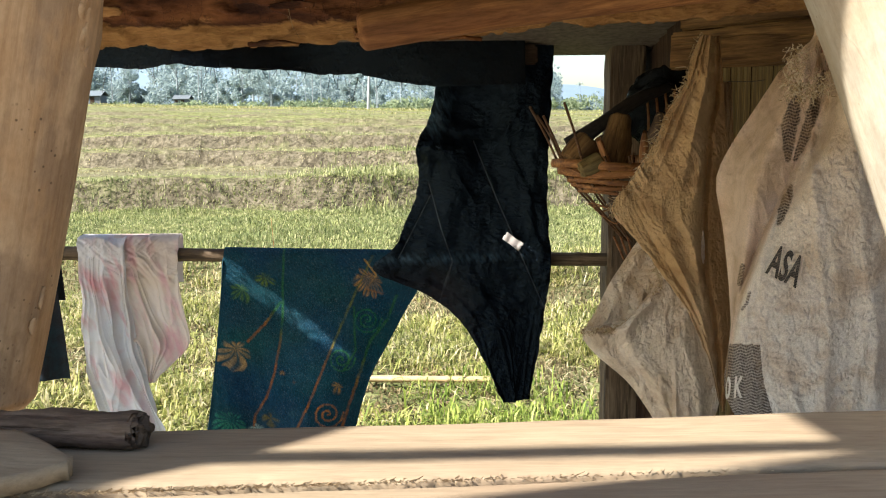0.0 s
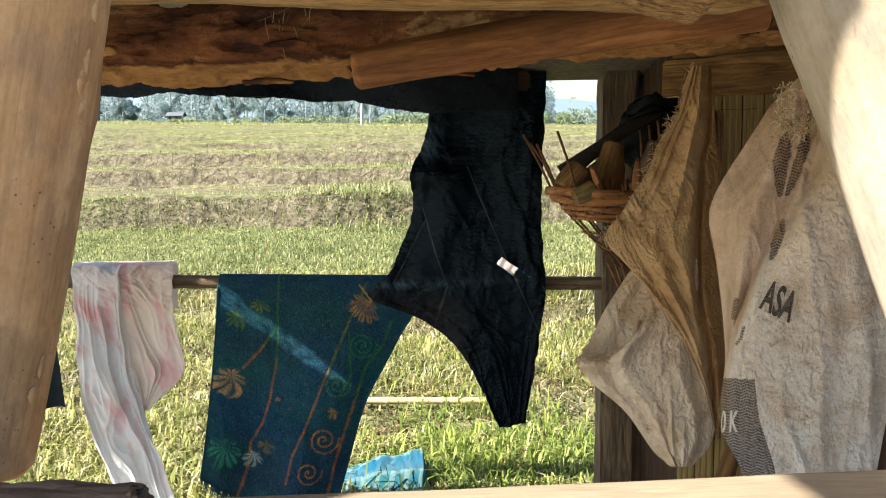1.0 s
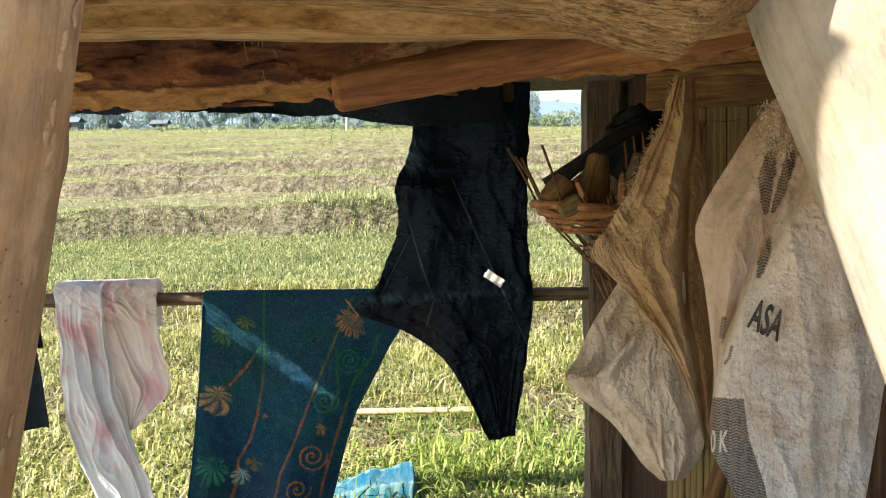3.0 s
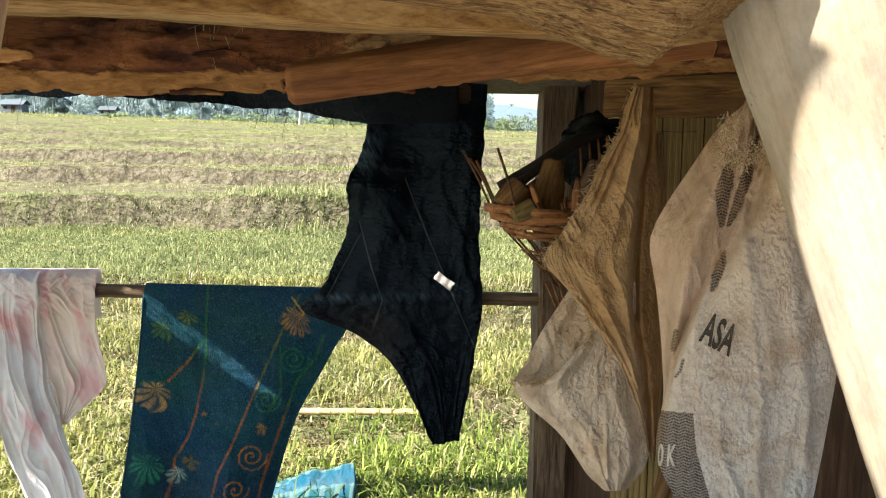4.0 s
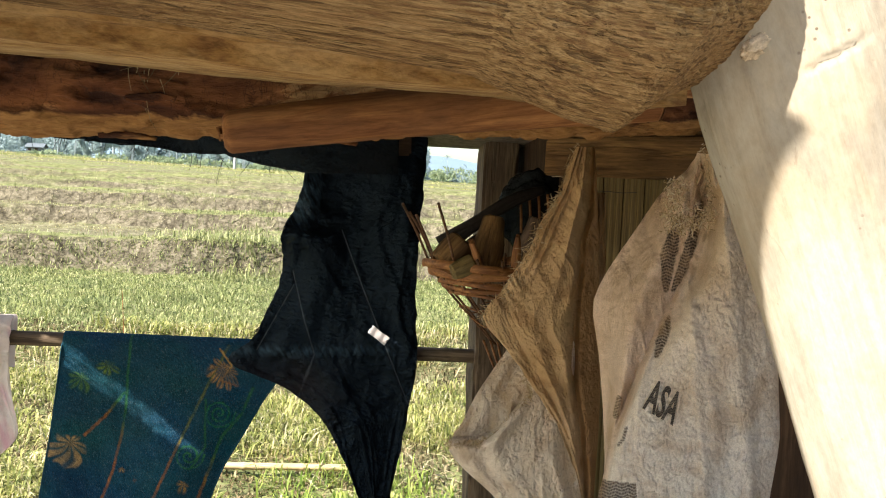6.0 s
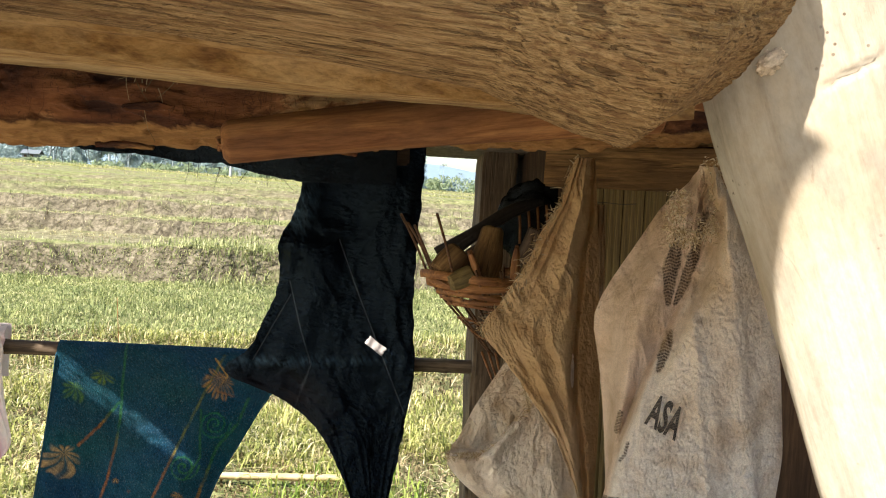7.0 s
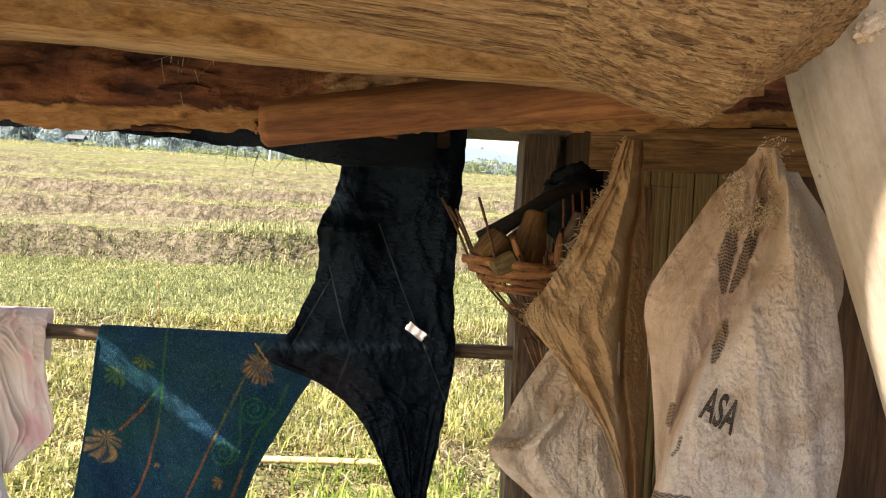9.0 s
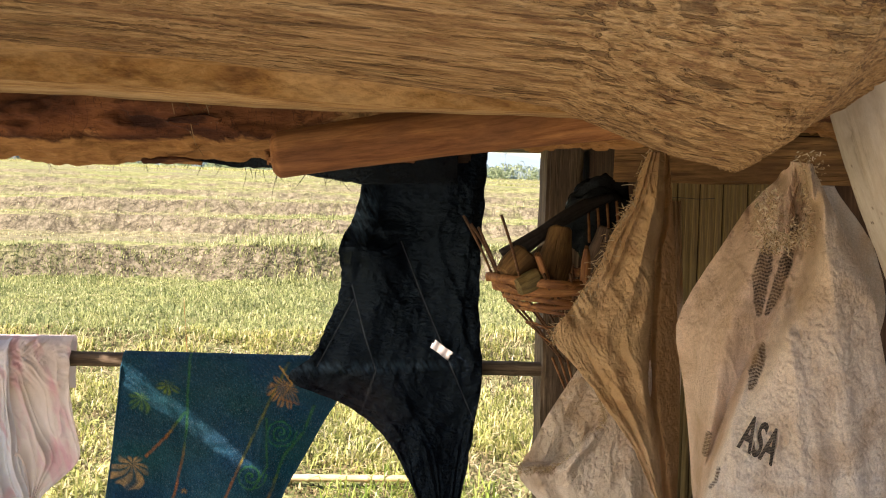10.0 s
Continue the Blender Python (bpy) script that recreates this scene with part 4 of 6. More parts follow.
def bench():
    t = base("bench", (0.1, 0.9, -0.22))

    def plank(y0, y1, top, thick, seed, skew, torn=0.0):
        rnd = random.Random(seed)
        nx, ny = 700, 26
        U, Vv = np.meshgrid(np.linspace(-0.75, 0.95, nx), np.linspace(0, 1, ny))
        e0, e1 = y0 + 0.004 * fbm(U, 0 * U, seed, 5.0, 4) + 0.0016 * fbm(U, 0 * U, seed + 9, 120.0, 3), y1 + 0.003 * fbm(U, 0 * U, seed + 1, 4.0, 4)
        e0, e1 = e0 + skew[0] * U, e1 + skew[1] * U + torn * np.abs(cloud(U, 0 * U, seed + 4, 170, 3, 0.7)) * 2.2
        Y = e0 + (e1 - e0) * Vv + U * 0.035
        edge = np.minimum(Vv, 1 - Vv) * (y1 - y0)
        Z = top + 0.0012 * fbm(U, Y, seed + 2, 9.0, 4) - 0.004 * np.exp(-edge / 0.004)
        topv = np.stack([U, Y, Z], -1).reshape(-1, 3)
        me = mesh_of("plank", topv - np.array([0.1, 0.9, -0.22]), grid_faces(ny, nx), M_PLANK)
        ob = put("plank", me, t)
        sol = ob.modifiers.new("thickness", "SOLIDIFY")
        sol.thickness, sol.offset = thick, -1
        return ob

    plank(0.9585, 1.070, 1.155, 0.045, 61, (0.035, 0.035))
    plank(0.84, 0.954, 1.1525, 0.045, 62, (0, 0.035), 0.0030)
    rnd = random.Random(64)
    roots = [(x - 0.1, 0.9535 + 0.07 * x + rnd.gauss(0.0, 0.0016) - 0.9, 1.1535 + 0.22) for x in [rnd.triangular(-0.25, 0.36, -0.1) for _ in range(800)]]
    strands("splinter", M_SPLINT, roots, t, 65, (0.002, 0.0042), 0.00045, (0.8, 0.8, 0.1), 0.16)
    for x in (-0.55, 0.75):
        for y in (0.89, 1.03):
            put("leg", log_mesh("leg", 1.33, lambda s: 0.035 + 0 * s, M_GREY, lambda s, a: 0.002 * fbm(s * 5, a, 2, 2.0), 16, 30), t, m=pose(x - 0.1, y + x * 0.035 - 0.9, 1.33, 0, 90, 0))
    tagged(t, "wide bench of two pale sawn planks, partly sunlit", "bench")


def chocks():
    # a dark cut length of branch and a pale wedge under the post's foot
    p, q = Vector((-0.215, 1.036, 1.166)), Vector((-0.091, 1.022, 1.167))
    ln = (q - p).length
    me = log_mesh("wooden_chock", ln, lambda s: 0.0132 - 0.003 * np.clip((0.05 - s) / 0.05, 0, 1), M_CHOCK, lambda s, a: 0.0012 * np.cos(a * 5 + 0.6) + 0.0022 * np.tanh(3 * cloud(s * 26, a * 1.6, 71, 1.0, 4)), 60, 120)
    t = base("wooden_chock", p)
    put("shaft", me, t, m=Matrix.Translation(-p) @ along(p, q))
    cut = log_mesh("cut_end", 0.006, lambda s: 0.0112 + 0 * s, M_CHOCK, lambda s, a: 0.0012 * np.cos(a * 5 + 0.6), 24, 4)
    put("cut_end", cut, t, "cracked cut end", m=Matrix.Translation(-p) @ along(p, q) @ Matrix.Translation((ln - 0.003, 0, 0)))
    tagged(t, "dark weathered cut branch lying on the bench", "wood block")
    nx, ny = 70, 18
    U, Vv = np.meshgrid(np.linspace(0, 1, nx), np.linspace(0, 1, ny))
    half = 0.052 * np.clip((1 - U) / 0.27, 0.06, 1) ** 0.85
    X = -0.335 + U * 0.218
    Y = 0.962 + (Vv - 0.5) * 2 * half
    Z = 1.1705 + 0.006 * np.clip((1 - U) * 4, 0.0, 1) * (1 - np.abs(2 * Vv - 1.35)) + 0.001 * fbm(X, Y, 72, 60.0, 3)
    ob = put("wooden_wedge", mesh_of("wooden_wedge", np.stack([X, Y, Z], -1).reshape(-1, 3), grid_faces(ny, nx), M_PLANK))
    sol = ob.modifiers.new("thickness", "SOLIDIFY")
    sol.thickness, sol.offset = 0.013, -1
    tagged(ob, "pale hewn pointed wedge lying on the bench", "wedge")


def back_post():
    t = base("back_post", (0.785, 3.83, -0.25))
    me = box_mesh("shaft", 1.93, 0.155, 0.13, M_GREY, 0.012, 40, 0.009, 5)
    put("shaft", me, t, m=pose(0.0, 0, 0.965, 0, -90, 0))
    bk = log_mesh("bark_side", 1.75, lambda s: 0.045 + 0 * s, M_DARK, lambda s, a: 0.006 * fbm(s * 6, a * 4, 81, 2.2, 4), 40, 160)
    put("bark_side", bk, t, m=pose(0.085, -0.035, 0.0, 0, -90, 0))
    tagged(t, "rough grey-brown sawn corner post of the shed", "post")
    blk = put("post_cap", box_mesh("post_cap", 0.17, 0.16, 0.035, M_DARK, 0.004, 3, 0.004, 2), m=pose(0.71, 3.80, 1.665, 0, 3, 4))
    tagged(blk, "dark flat wooden block on the corner post", "wood block")
    wall_plate = put("wall_plate", box_mesh("wall_plate", 1.2, 0.05, 0.07, M_DARK, 0.008, 20, 0.006, 9), m=pose(-0.15, 3.71, 1.606, 0, 0, 0))
    tagged(wall_plate, "dark beam along the back of the shed", "beam")


def rail():
    p, q = Vector((-1.75, 3.80, 0.896)), Vector((0.78, 3.80, 0.847))
    ln = (q - p).length
    me = log_mesh("clothes_rail", ln, lambda s: 0.0255 + 0.001 * np.sin(s * 4), M_GREY, lambda s, a: 0.0022 * np.exp(-((((s + 0.1) % 0.38) - 0.19) / 0.012) ** 2) + 0.0008 * fbm(s * 8, a, 9, 2.0), 24, 240)
    tagged(put("clothes_rail", me, m=along(p, q)), "horizontal weathered bamboo pole hung with clothes", "rail")


def side_walls():
    # slanting wall of split bamboo below a plank, beside the basket
    a, b = Vector((0.82, 3.02, 0)), Vector((1.42, 2.26, 0))
    d = (b - a).normalized()
    n = 24
    wall = base("wall_bamboo", a)
    tagged(wall, "wall of upright split bamboo slats tied with wire", "wall", kind="structure")
    slats = []
    step = 0.0215
    for k in range(4):
        rnd = random.Random(k)
        nx = 26
        V, w = [], step * 0.49
        for i in range(nx):
            s = i / (nx - 1) * 1.80
            bulge = 0.0015 * math.exp(-(((s + k * 0.13) % 0.4 - 0.2) / 0.015) ** 2)
            for j in range(5):
                g = (j / 4 - 0.5) * 2
                V.append((s, g * w, 0.005 * (1 - g * g) + bulge + 0.001 * noise.noise(Vector((s * 8, g, k)))))
        F = grid_faces(nx, 5)
        slats.append(mesh_of("slat", V, F, M_BAMBOO))
    yaw = math.degrees(math.atan2(d.y, d.x))
    for k in range(n):
        p = d * (k + 0.5) * step
        m = Matrix.Translation(p + Vector((0, 0, -0.24))) @ Matrix.Rotation(radians(yaw), 4, "Z") @ Matrix(((0, 1, 0, 0), (0, 0, -1, 0), (1, 0, 0, 0), (0, 0, 0, 1)))
        put("slat", slats[k % 4], wall, m=m @ Matrix.Translation((0, 0, 0.002 * ((k * 7) % 3))))
    back = put("backing", box_mesh("backing", 1.98, (b - a).length, 0.02, M_DARK, 0.003), wall)
    upright = Matrix(((0, 1, 0, 0), (0, 0, 1, 0), (1, 0, 0, 0), (0, 0, 0, 1)))
    back.matrix_basis = Matrix.Translation((b - a) / 2 + Vector((0, 0, 0.76)) + Vector((-d.y, d.x, 0)) * 0.03) @ Matrix.Rotation(radians(yaw), 4, "Z") @ upright
    nrm = Vector((d.y, -d.x, 0))
    for z, s0, s1 in ((1.475, 0.10, 0.24), (1.43, 0.02, 0.1), (1.1, 0.0, 0.6)):
        pts = [d * (s0 + (s1 - s0) * f) + nrm * 0.009 + Vector((0, 0, z + 0.004 * math.sin(f * 9))) for f in (0, 0.33, 0.66, 1)]
        put("tie_wire", tube_mesh("tie_wire", pts, 0.0009, 0.0009, M_RUST, 5), wall)
    plank = put("wall_plank", box_mesh("wall_plank", 0.80, 0.035, 0.105, M_OLD, 0.006, 20, 0.005, 12))
    plank.matrix_basis = Matrix.Translation(a + d * 0.36 + nrm * 0.035 + Vector((0, 0, 1.565))) @ Matrix.Rotation(radians(yaw), 4, "Z")
    tagged(plank, "horizontal sawn brown plank above the bamboo wall", "plank")
    up = put("upper_board", box_mesh("upper_board", 0.86, 0.03, 0.18, M_OLD, 0.006, 20, 0.006, 14))
    up.matrix_basis = Matrix.Translation(a + d * 0.41 + nrm * 0.02 + Vector((0, 0, 1.712))) @ Matrix.Rotation(radians(yaw), 4, "Z")
    tagged(up, "broad brown board below the roof above a plank", "board")
    # dark boards in the corner behind the basket
    corner = base("wall_corner", (0.84, 3.42, -0.24))
    tagged(corner, "dark board wall in the shed's corner", "wall", kind="structure")
    cb = box_mesh("board", 1.93, 0.125, 0.02, M_DARK, 0.003, 8, 0.003, 7)
    for k in range(7):
        put("board", cb, corner, m=Matrix.Translation((0.05 - 0.004 * k, 0.42 - k * 0.128, 0.972)) @ Matrix.Rotation(radians(96), 4, "Z") @ Matrix.Rotation(radians(-90), 4, "Y") @ Matrix.Rotation(radians(90), 4, "X"))
    put("board", cb, corner, m=Matrix.Translation((0.075, 0.50, 0.95)) @ Matrix.Rotation(radians(-90), 4, "Y") @ Matrix.Rotation(radians(90), 4, "X"))
    # dark board wall along the side
    side = base("wall_side", (1.30, 2.25, -0.24))
    tagged(side, "dark wall of upright old boards", "wall", kind="structure")
    bd = [box_mesh("board", 2.0, 0.118, 0.022, M_DARK, 0.003, 8, 0.003, k) for k in range(3)]
    for k in range(11):
        put("board", bd[k % 3], side, m=Matrix.Translation((0.0 + 0.004 * (k % 2), -0.05 - k * 0.121, 1.0)) @ Matrix.Rotation(radians(90), 4, "Z") @ Matrix.Rotation(radians(-90), 4, "Y") @ Matrix.Rotation(radians(90), 4, "X"))
    root = put("dry_root", tube_mesh("dry_root", [(1.22, 2.2, 1.02), (1.235, 2.18, 0.9), (1.265, 2.15, 0.8), (1.29, 2.12, 0.66)], 0.004, 0.003, M_BAMBOO, 6))
    tagged(root, "thin pale dry root hanging on the dark wall", "root")


left_post()
right_post()
main_beam()
second_beam()
bark_log()
limb()
bench()
chocks()
back_post()
rail()
side_walls()


def on_roof(x, y, z):
    """Where the ray from a place towards the sun meets the roof's slope."""
    d = (1.99 - ROOF_FALL * (y - 1.14) - z) / (TO_SUN.z + ROOF_FALL * TO_SUN.y)
    return np.array([x + TO_SUN.x * d, y + TO_SUN.y * d])


def build_roof():
    # unseen thatch added for its shade: chinks let the sun through, and the front edge is cut to light the bench and
    # the notched post
    t = base("roof", (0, 2.6, 2.0))
    tagged(t, "unseen thatched roof sheet shading the shed", "roof", kind="structure")
    k = 330
    us = np.concatenate([np.linspace(-2.95, -2.4, 20, endpoint=False), np.linspace(-2.4, 0.05, 520, endpoint=False), np.linspace(0.05, 1.6, 100)])
    n = len(us)
    U, V = np.meshgrid(us, np.linspace(0, 1, k))
    p, q = on_roof(-0.097, 0.952, 1.155), on_roof(0.071, 1.068, 1.155)
    slant = q[1] + (q[1] - p[1]) / (q[0] - p[0]) * (U - q[0])
    r = on_roof(0.402, 1.05, 1.155)[0]
    over_post = np.where(U < r + 0.09, 0.45, np.where(U < -0.165, np.interp(U, [-0.56, -0.46, -0.37, -0.30, -0.26, -0.165], [0.66, 0.74, 0.80, 0.832, 0.830, 0.815]), 1.28))
    front = np.where(U < q[0], np.clip(slant, 0.15, 0.7), np.where(U < r, 0.70, over_post))
    front = front + np.where(U > q[0], 0.003, 0.006) * fbm(U, 0 * U, 92, 30, 3)
    X, Y = U, front + (np.where(U > -0.25, 3.92, np.where(U < -1.95, 3.44, 3.72)) - front) * V
    Z = 1.99 - ROOF_FALL * (Y - 1.14)
    a, b = on_roof(-0.70, 3.76, 0.82), on_roof(-0.36, 3.75, 0.56)
    ab = b - a
    f = np.clip(((X - a[0]) * ab[0] + (Y - a[1]) * ab[1]) / ab.dot(ab), 0, 1)
    slot = np.hypot(X - a[0] - f * ab[0], Y - a[1] - f * ab[1]) < 0.054 - 0.020 * f + 0.014 * fbm(X, Y, 93, 60, 3)
    slot &= fbm(X, Y, 95, 150, 2) > -0.14
    c = on_roof(0.362, 3.69, 0.935)
    spot = ((X - c[0]) / 0.034) ** 2 + ((Y - c[1]) / 0.018) ** 2 < 1
    # opening added in the thatch before the eave to sun the clothes rail
    ragged = 0.03 * fbm(X, Y, 94, 12, 3)
    e = on_roof(0, 3.80, 0.93)
    hole = (Y > e[1] + 0.002 + 0.3 * ragged) & (Y < e[1] + 0.12) & (X > e[0] - 1.25 + ragged) & (X < e[0] + 0.15 + ragged)
    gone = slot | spot | hole
    faces = [g for g in grid_faces(k, n) if not gone.flat[g[0]]]
    me = mesh_of("thatch", np.stack([X, Y, Z], -1).reshape(-1, 3) - np.array([0, 2.6, 2.0]), faces, M_THATCH)
    put("thatch", me, t)
    # a thin batten and the front board, unseen, added for their shadows on the bench
    shift = Vector((0, 2.6, 2.0))
    def above(x, y, height):
        return Vector((x, y, 1.155)) + TO_SUN * ((height - 1.155) / TO_SUN.z)

    ends = [above(x, y, 2.03) for x, y in ((-0.06, 0.999), (0.46, 1.019))]
    put("batten", tube_mesh("batten", [ends[0] - shift, (ends[0] + ends[1]) / 2 - shift, ends[1] - shift], 0.0115, 0.0105, M_LIMB, 8), t)
    p, q = [above(x, y, 2.07) for x, y in ((-0.16, 0.861), (0.34, 0.987))]
    d = (q - p).normalized()
    fb = put("front_board", box_mesh("front_board", (q - p).length + 0.3, 0.16, 0.02, M_GREY, 0.004, 12, 0.003, 31), t)
    fb.matrix_basis = Matrix.Translation((p + q) / 2 + Vector((d.y, -d.x, 0)) * 0.08 - shift) @ Matrix.Rotation(math.atan2(d.y, d.x), 4, "Z")


build_roof()

# ---- things hung up in the shed ----
def table(z, *pairs):
    """Straight runs between (height, value) pairs, rounded a little."""
    pairs = sorted(pairs)
    h, v = [p[0] for p in pairs], [p[1] for p in pairs]
    return sum(np.interp(z + d, h, v) * w for d, w in ((-0.025, 0.25), (0, 0.5), (0.025, 0.25)))


def near_line(X, Z, pts):
    """How far each point is from a broken line, and how far along it (0 to 1) the nearest place lies."""
    best, at = np.full_like(X, 9.0), np.zeros_like(X)
    n = len(pts) - 1
    for i, ((x0, z0), (x1, z1)) in enumerate(zip(pts, pts[1:])):
        dx, dz = x1 - x0, z1 - z0
        f = np.clip(((X - x0) * dx + (Z - z0) * dz) / (dx * dx + dz * dz + 1e-9), 0, 1)
        d = np.hypot(X - x0 - f * dx, Z - z0 - f * dz)
        closer = d < best
        best, at = np.where(closer, d, best), np.where(closer, (i + f) / n, at)
    return best, at


def blend(rgb, mask, colour):
    return [c * (1 - mask) + mask * k for c, k in zip(rgb, colour)]


def over_rail(V, top, back, bottom):
    """Runs down the back, over the rail and down the front: gives y and z for V from 0 to 1."""
    r = 0.030
    total = back + math.pi * r + (top - bottom)
    s = V * total
    ang = np.clip((s - back) / r, 0, math.pi)
    y = 3.80 + r * np.cos(ang)
    z = top + r * np.sin(ang)
    z = np.where(s < back, top - (back - s), z)
    z = np.where(s > back + math.pi * r, top - (s - back - math.pi * r), z)
    return y, z


def folds(A, Z, seed, n, lo=0.02, hi=0.06, slant=0.15):
    """Uneven folds that run mostly downward: A runs across (0 to 1), Z is the height."""
    rs = np.random.RandomState(seed)
    out = 0 * A
    for _ in range(n):
        c, w, s, h = rs.uniform(-0.05, 1.05), rs.uniform(lo, hi), rs.normal(0, slant), rs.uniform(0.4, 1.0)
        z0, zl = rs.uniform(0.1, 1.5), rs.uniform(0.15, 0.7)
        x = (A - c - s * (Z - z0) - 0.02 * np.sin(Z * rs.uniform(8, 20) + rs.uniform(0, 6))) / w
        ridge = np.exp(-np.abs(x) ** 1.5) - 0.6 * np.exp(-np.abs(x - 1.3) ** 2)
        out = out + h * ridge * np.exp(-(((Z - z0) / zl) ** 2))
    return out


def crease(X, Z, turn, seed, freq, long=0.08):
    """Sharp uneven creases running downward, turned by some degrees; they come and go."""
    c, s = math.cos(radians(turn)), math.sin(radians(turn))
    a, l = X * c + Z * s, Z * c - X * s
    warp = cloud(X, Z, seed + 50, 5, 2) * 0.06
    line = 1 - 3.2 * np.abs(cloud(a + warp, l * long + 0.3 * warp, seed, freq / 2.6, 3, 0.6))
    return line * np.clip(0.45 + 1.6 * cloud(X, Z, seed + 70, 9, 2), 0.05, 1)


def crumple(X, Z, seed, freq):
    """The small sharp facets of crushed stiff cloth."""
    wx, wz = cloud(X, Z, seed + 20, freq * 0.5, 1) * 0.8 / freq, cloud(X, Z, seed + 21, freq * 0.5, 1) * 0.8 / freq
    return 1 - 2.6 * np.abs(cloud(X + wx, Z * 0.8 + wz, seed, freq, 3, 0.6))


def set_back(X, Y, Z, ref):
    """Moves outlines that were laid out in the plane y = ref back or forth to their own depth."""
    k = (Y - 0.5) / (ref - 0.5)
    return 0.128 + (X - 0.128) * k, Y, 1.447 + (Z - 1.447) * k


def sarong():
    t = base("sarong", (-0.4, 3.77, 0))

    def edges(Z):
        return table(Z, (0.95, -0.715), (0.7, -0.735), (0.45, -0.765), (0.2, -0.80), (-0.1, -0.85)), table(Z, (0.95, -0.05), (0.80, 0.03), (0.735, 0.005), (0.70, -0.025), (0.62, -0.062), (0.48, -0.142), (0.38, -0.192), (0.25, -0.228), (0.07, -0.280), (-0.1, -0.33))

    def place(U, V):
        Y, Z = over_rail(V, 0.877 - 0.016 * U, 0.30, np.clip(0.13 - 0.42 * U, -0.06, 0.13) + 0.006 * fbm(U, 0 * U, 108, 40, 2))
        L, R = edges(Z)
        X = L + (R - L) * U
        front = np.clip((3.80 - Y) / 0.026, 0, 1)
        drop = np.clip((0.88 - Z) / 0.9, 0, 1)
        Y = Y - front * (0.040 * drop * np.sin(U * 9 + 1.0 + 0.6 * V) + 0.016 * drop * crease(X, Z, 4, 101, 18, 0.1) + 0.012 * drop * fbm(X, Z, 101, 6.0, 3) + 0.004 * fbm(X, Z, 102, 30, 3) * np.clip(drop * 6, 0, 1))
        Y = Y + (1 - front) * np.clip((0.9 - Z), 0, 1) * 0.05
        return X + 0.4, Y - 3.77, Z

    def colour(U, V):
        X, Y, Z = place(U, V)
        X = X - 0.4
        rgb = [0.009 + 0.005 * fbm(X, Z, 103, 12), 0.050 + 0.016 * fbm(X, Z, 104, 9), 0.080 + 0.02 * fbm(X, Z, 105, 14)]
        rnd = fbm(X, Z, 106, 260, 3)
        patchy = np.clip(0.75 + 0.5 * fbm(X, Z, 107, 70, 3), 0, 1)
        green, orange, yellow = (0.03, 0.13, 0.035), (0.30, 0.11, 0.03), (0.46, 0.25, 0.05)

        def at(cx, cy):
            return -0.718 + 0.00102 * ((cx - 285) + 0.045 * cy), 0.903 - 0.00102 * (cy - 0.035 * (cx - 285))

        def vine(rgb, pts, width, lo, hi, c0, c1):
            d, f = near_line(X, Z, [at(*p) for p in pts])
            w = 0.72 * width * (1 + 0.35 * rnd)
            m = np.clip(1.6 - d / w, 0, 1) * patchy
            k = np.clip((f - lo) / (hi - lo), 0, 1)
            return blend(rgb, m, [a * (1 - k) + b * k for a, b in zip(c0, c1)])

        def curl(rgb, cx, cy, r, turns, c, width=0.0034):
            pts = [at(cx + r * (1 - k / 26) * math.cos(k / 26 * turns * 6.28), cy + r * (1 - k / 26) * math.sin(k / 26 * turns * 6.28)) for k in range(26)]
            d, f = near_line(X, Z, pts)
            return blend(rgb, np.clip(1.5 - d / (width * (1 + 0.5 * rnd)), 0, 1) * patchy, c)

        def petals(rgb, cx, cy, r, n, c, turn):
            x0, z0 = at(cx, cy)
            a, d = np.arctan2(Z - z0, X - x0), np.hypot(X - x0, Z - z0)
            a = a + 0.35 * fbm(X, Z, n + 60, 30, 2)
            edge = r * (0.45 + 0.55 * np.abs(np.cos((a + turn) * n / 2)) ** 0.6) * (1 + 0.25 * fbm(X, Z, n + 61, 60, 2)) * (0.75 + 0.35 * np.cos(a - 4.2))
            vein = np.clip(np.abs(np.sin((a + turn) * n)) * 1.6 - 0.3, 0.1, 1)
            return blend(rgb, np.clip((edge - d) / 0.010, 0, 1) * vein * 0.8 * patchy, c)

        rgb = vine(rgb, [(505, 15), (490, 150), (480, 260), (465, 350), (430, 480), (395, 570), (340, 650), (330, 720)], 0.0055, 0.35, 0.5, green, orange)
        rgb = vine(rgb, [(475, 210), (420, 280), (345, 350)], 0.006, 0.2, 0.6, green, orange)
        rgb = vine(rgb, [(830, 50), (760, 180), (690, 320), (640, 420), (560, 590), (500, 700), (470, 800)], 0.0055, 0.4, 0.55, (0.12, 0.13, 0.03), orange)
        rgb = vine(rgb, [(910, 200), (870, 290), (800, 370), (750, 500), (690, 650), (650, 760), (620, 860)], 0.0065, 0.4, 0.6, green, orange)
        rgb = vine(rgb, [(750, 235), (745, 400), (700, 470)], 0.005, 0.3, 0.6, green, green)
        rgb = vine(rgb, [(330, 720), (300, 800), (250, 900)], 0.007, 0.1, 0.9, orange, orange)
        rgb = petals(rgb, 300, 375, 0.095, 5, (0.50, 0.30, 0.11), 0.4)
        rgb = petals(rgb, 672, 530, 0.036, 4, (0.44, 0.22, 0.03), 0.2)
        rgb = petals(rgb, 460, 478, 0.020, 3, yellow, 0.9)
        rgb = petals(rgb, 505, 516, 0.013, 3, orange, 0.1)
        rgb = petals(rgb, 400, 660, 0.05, 2, (0.16, 0.12, 0.03), 0.7)
        rgb = petals(rgb, 340, 150, 0.055, 5, (0.10, 0.20, 0.03), 0.1)
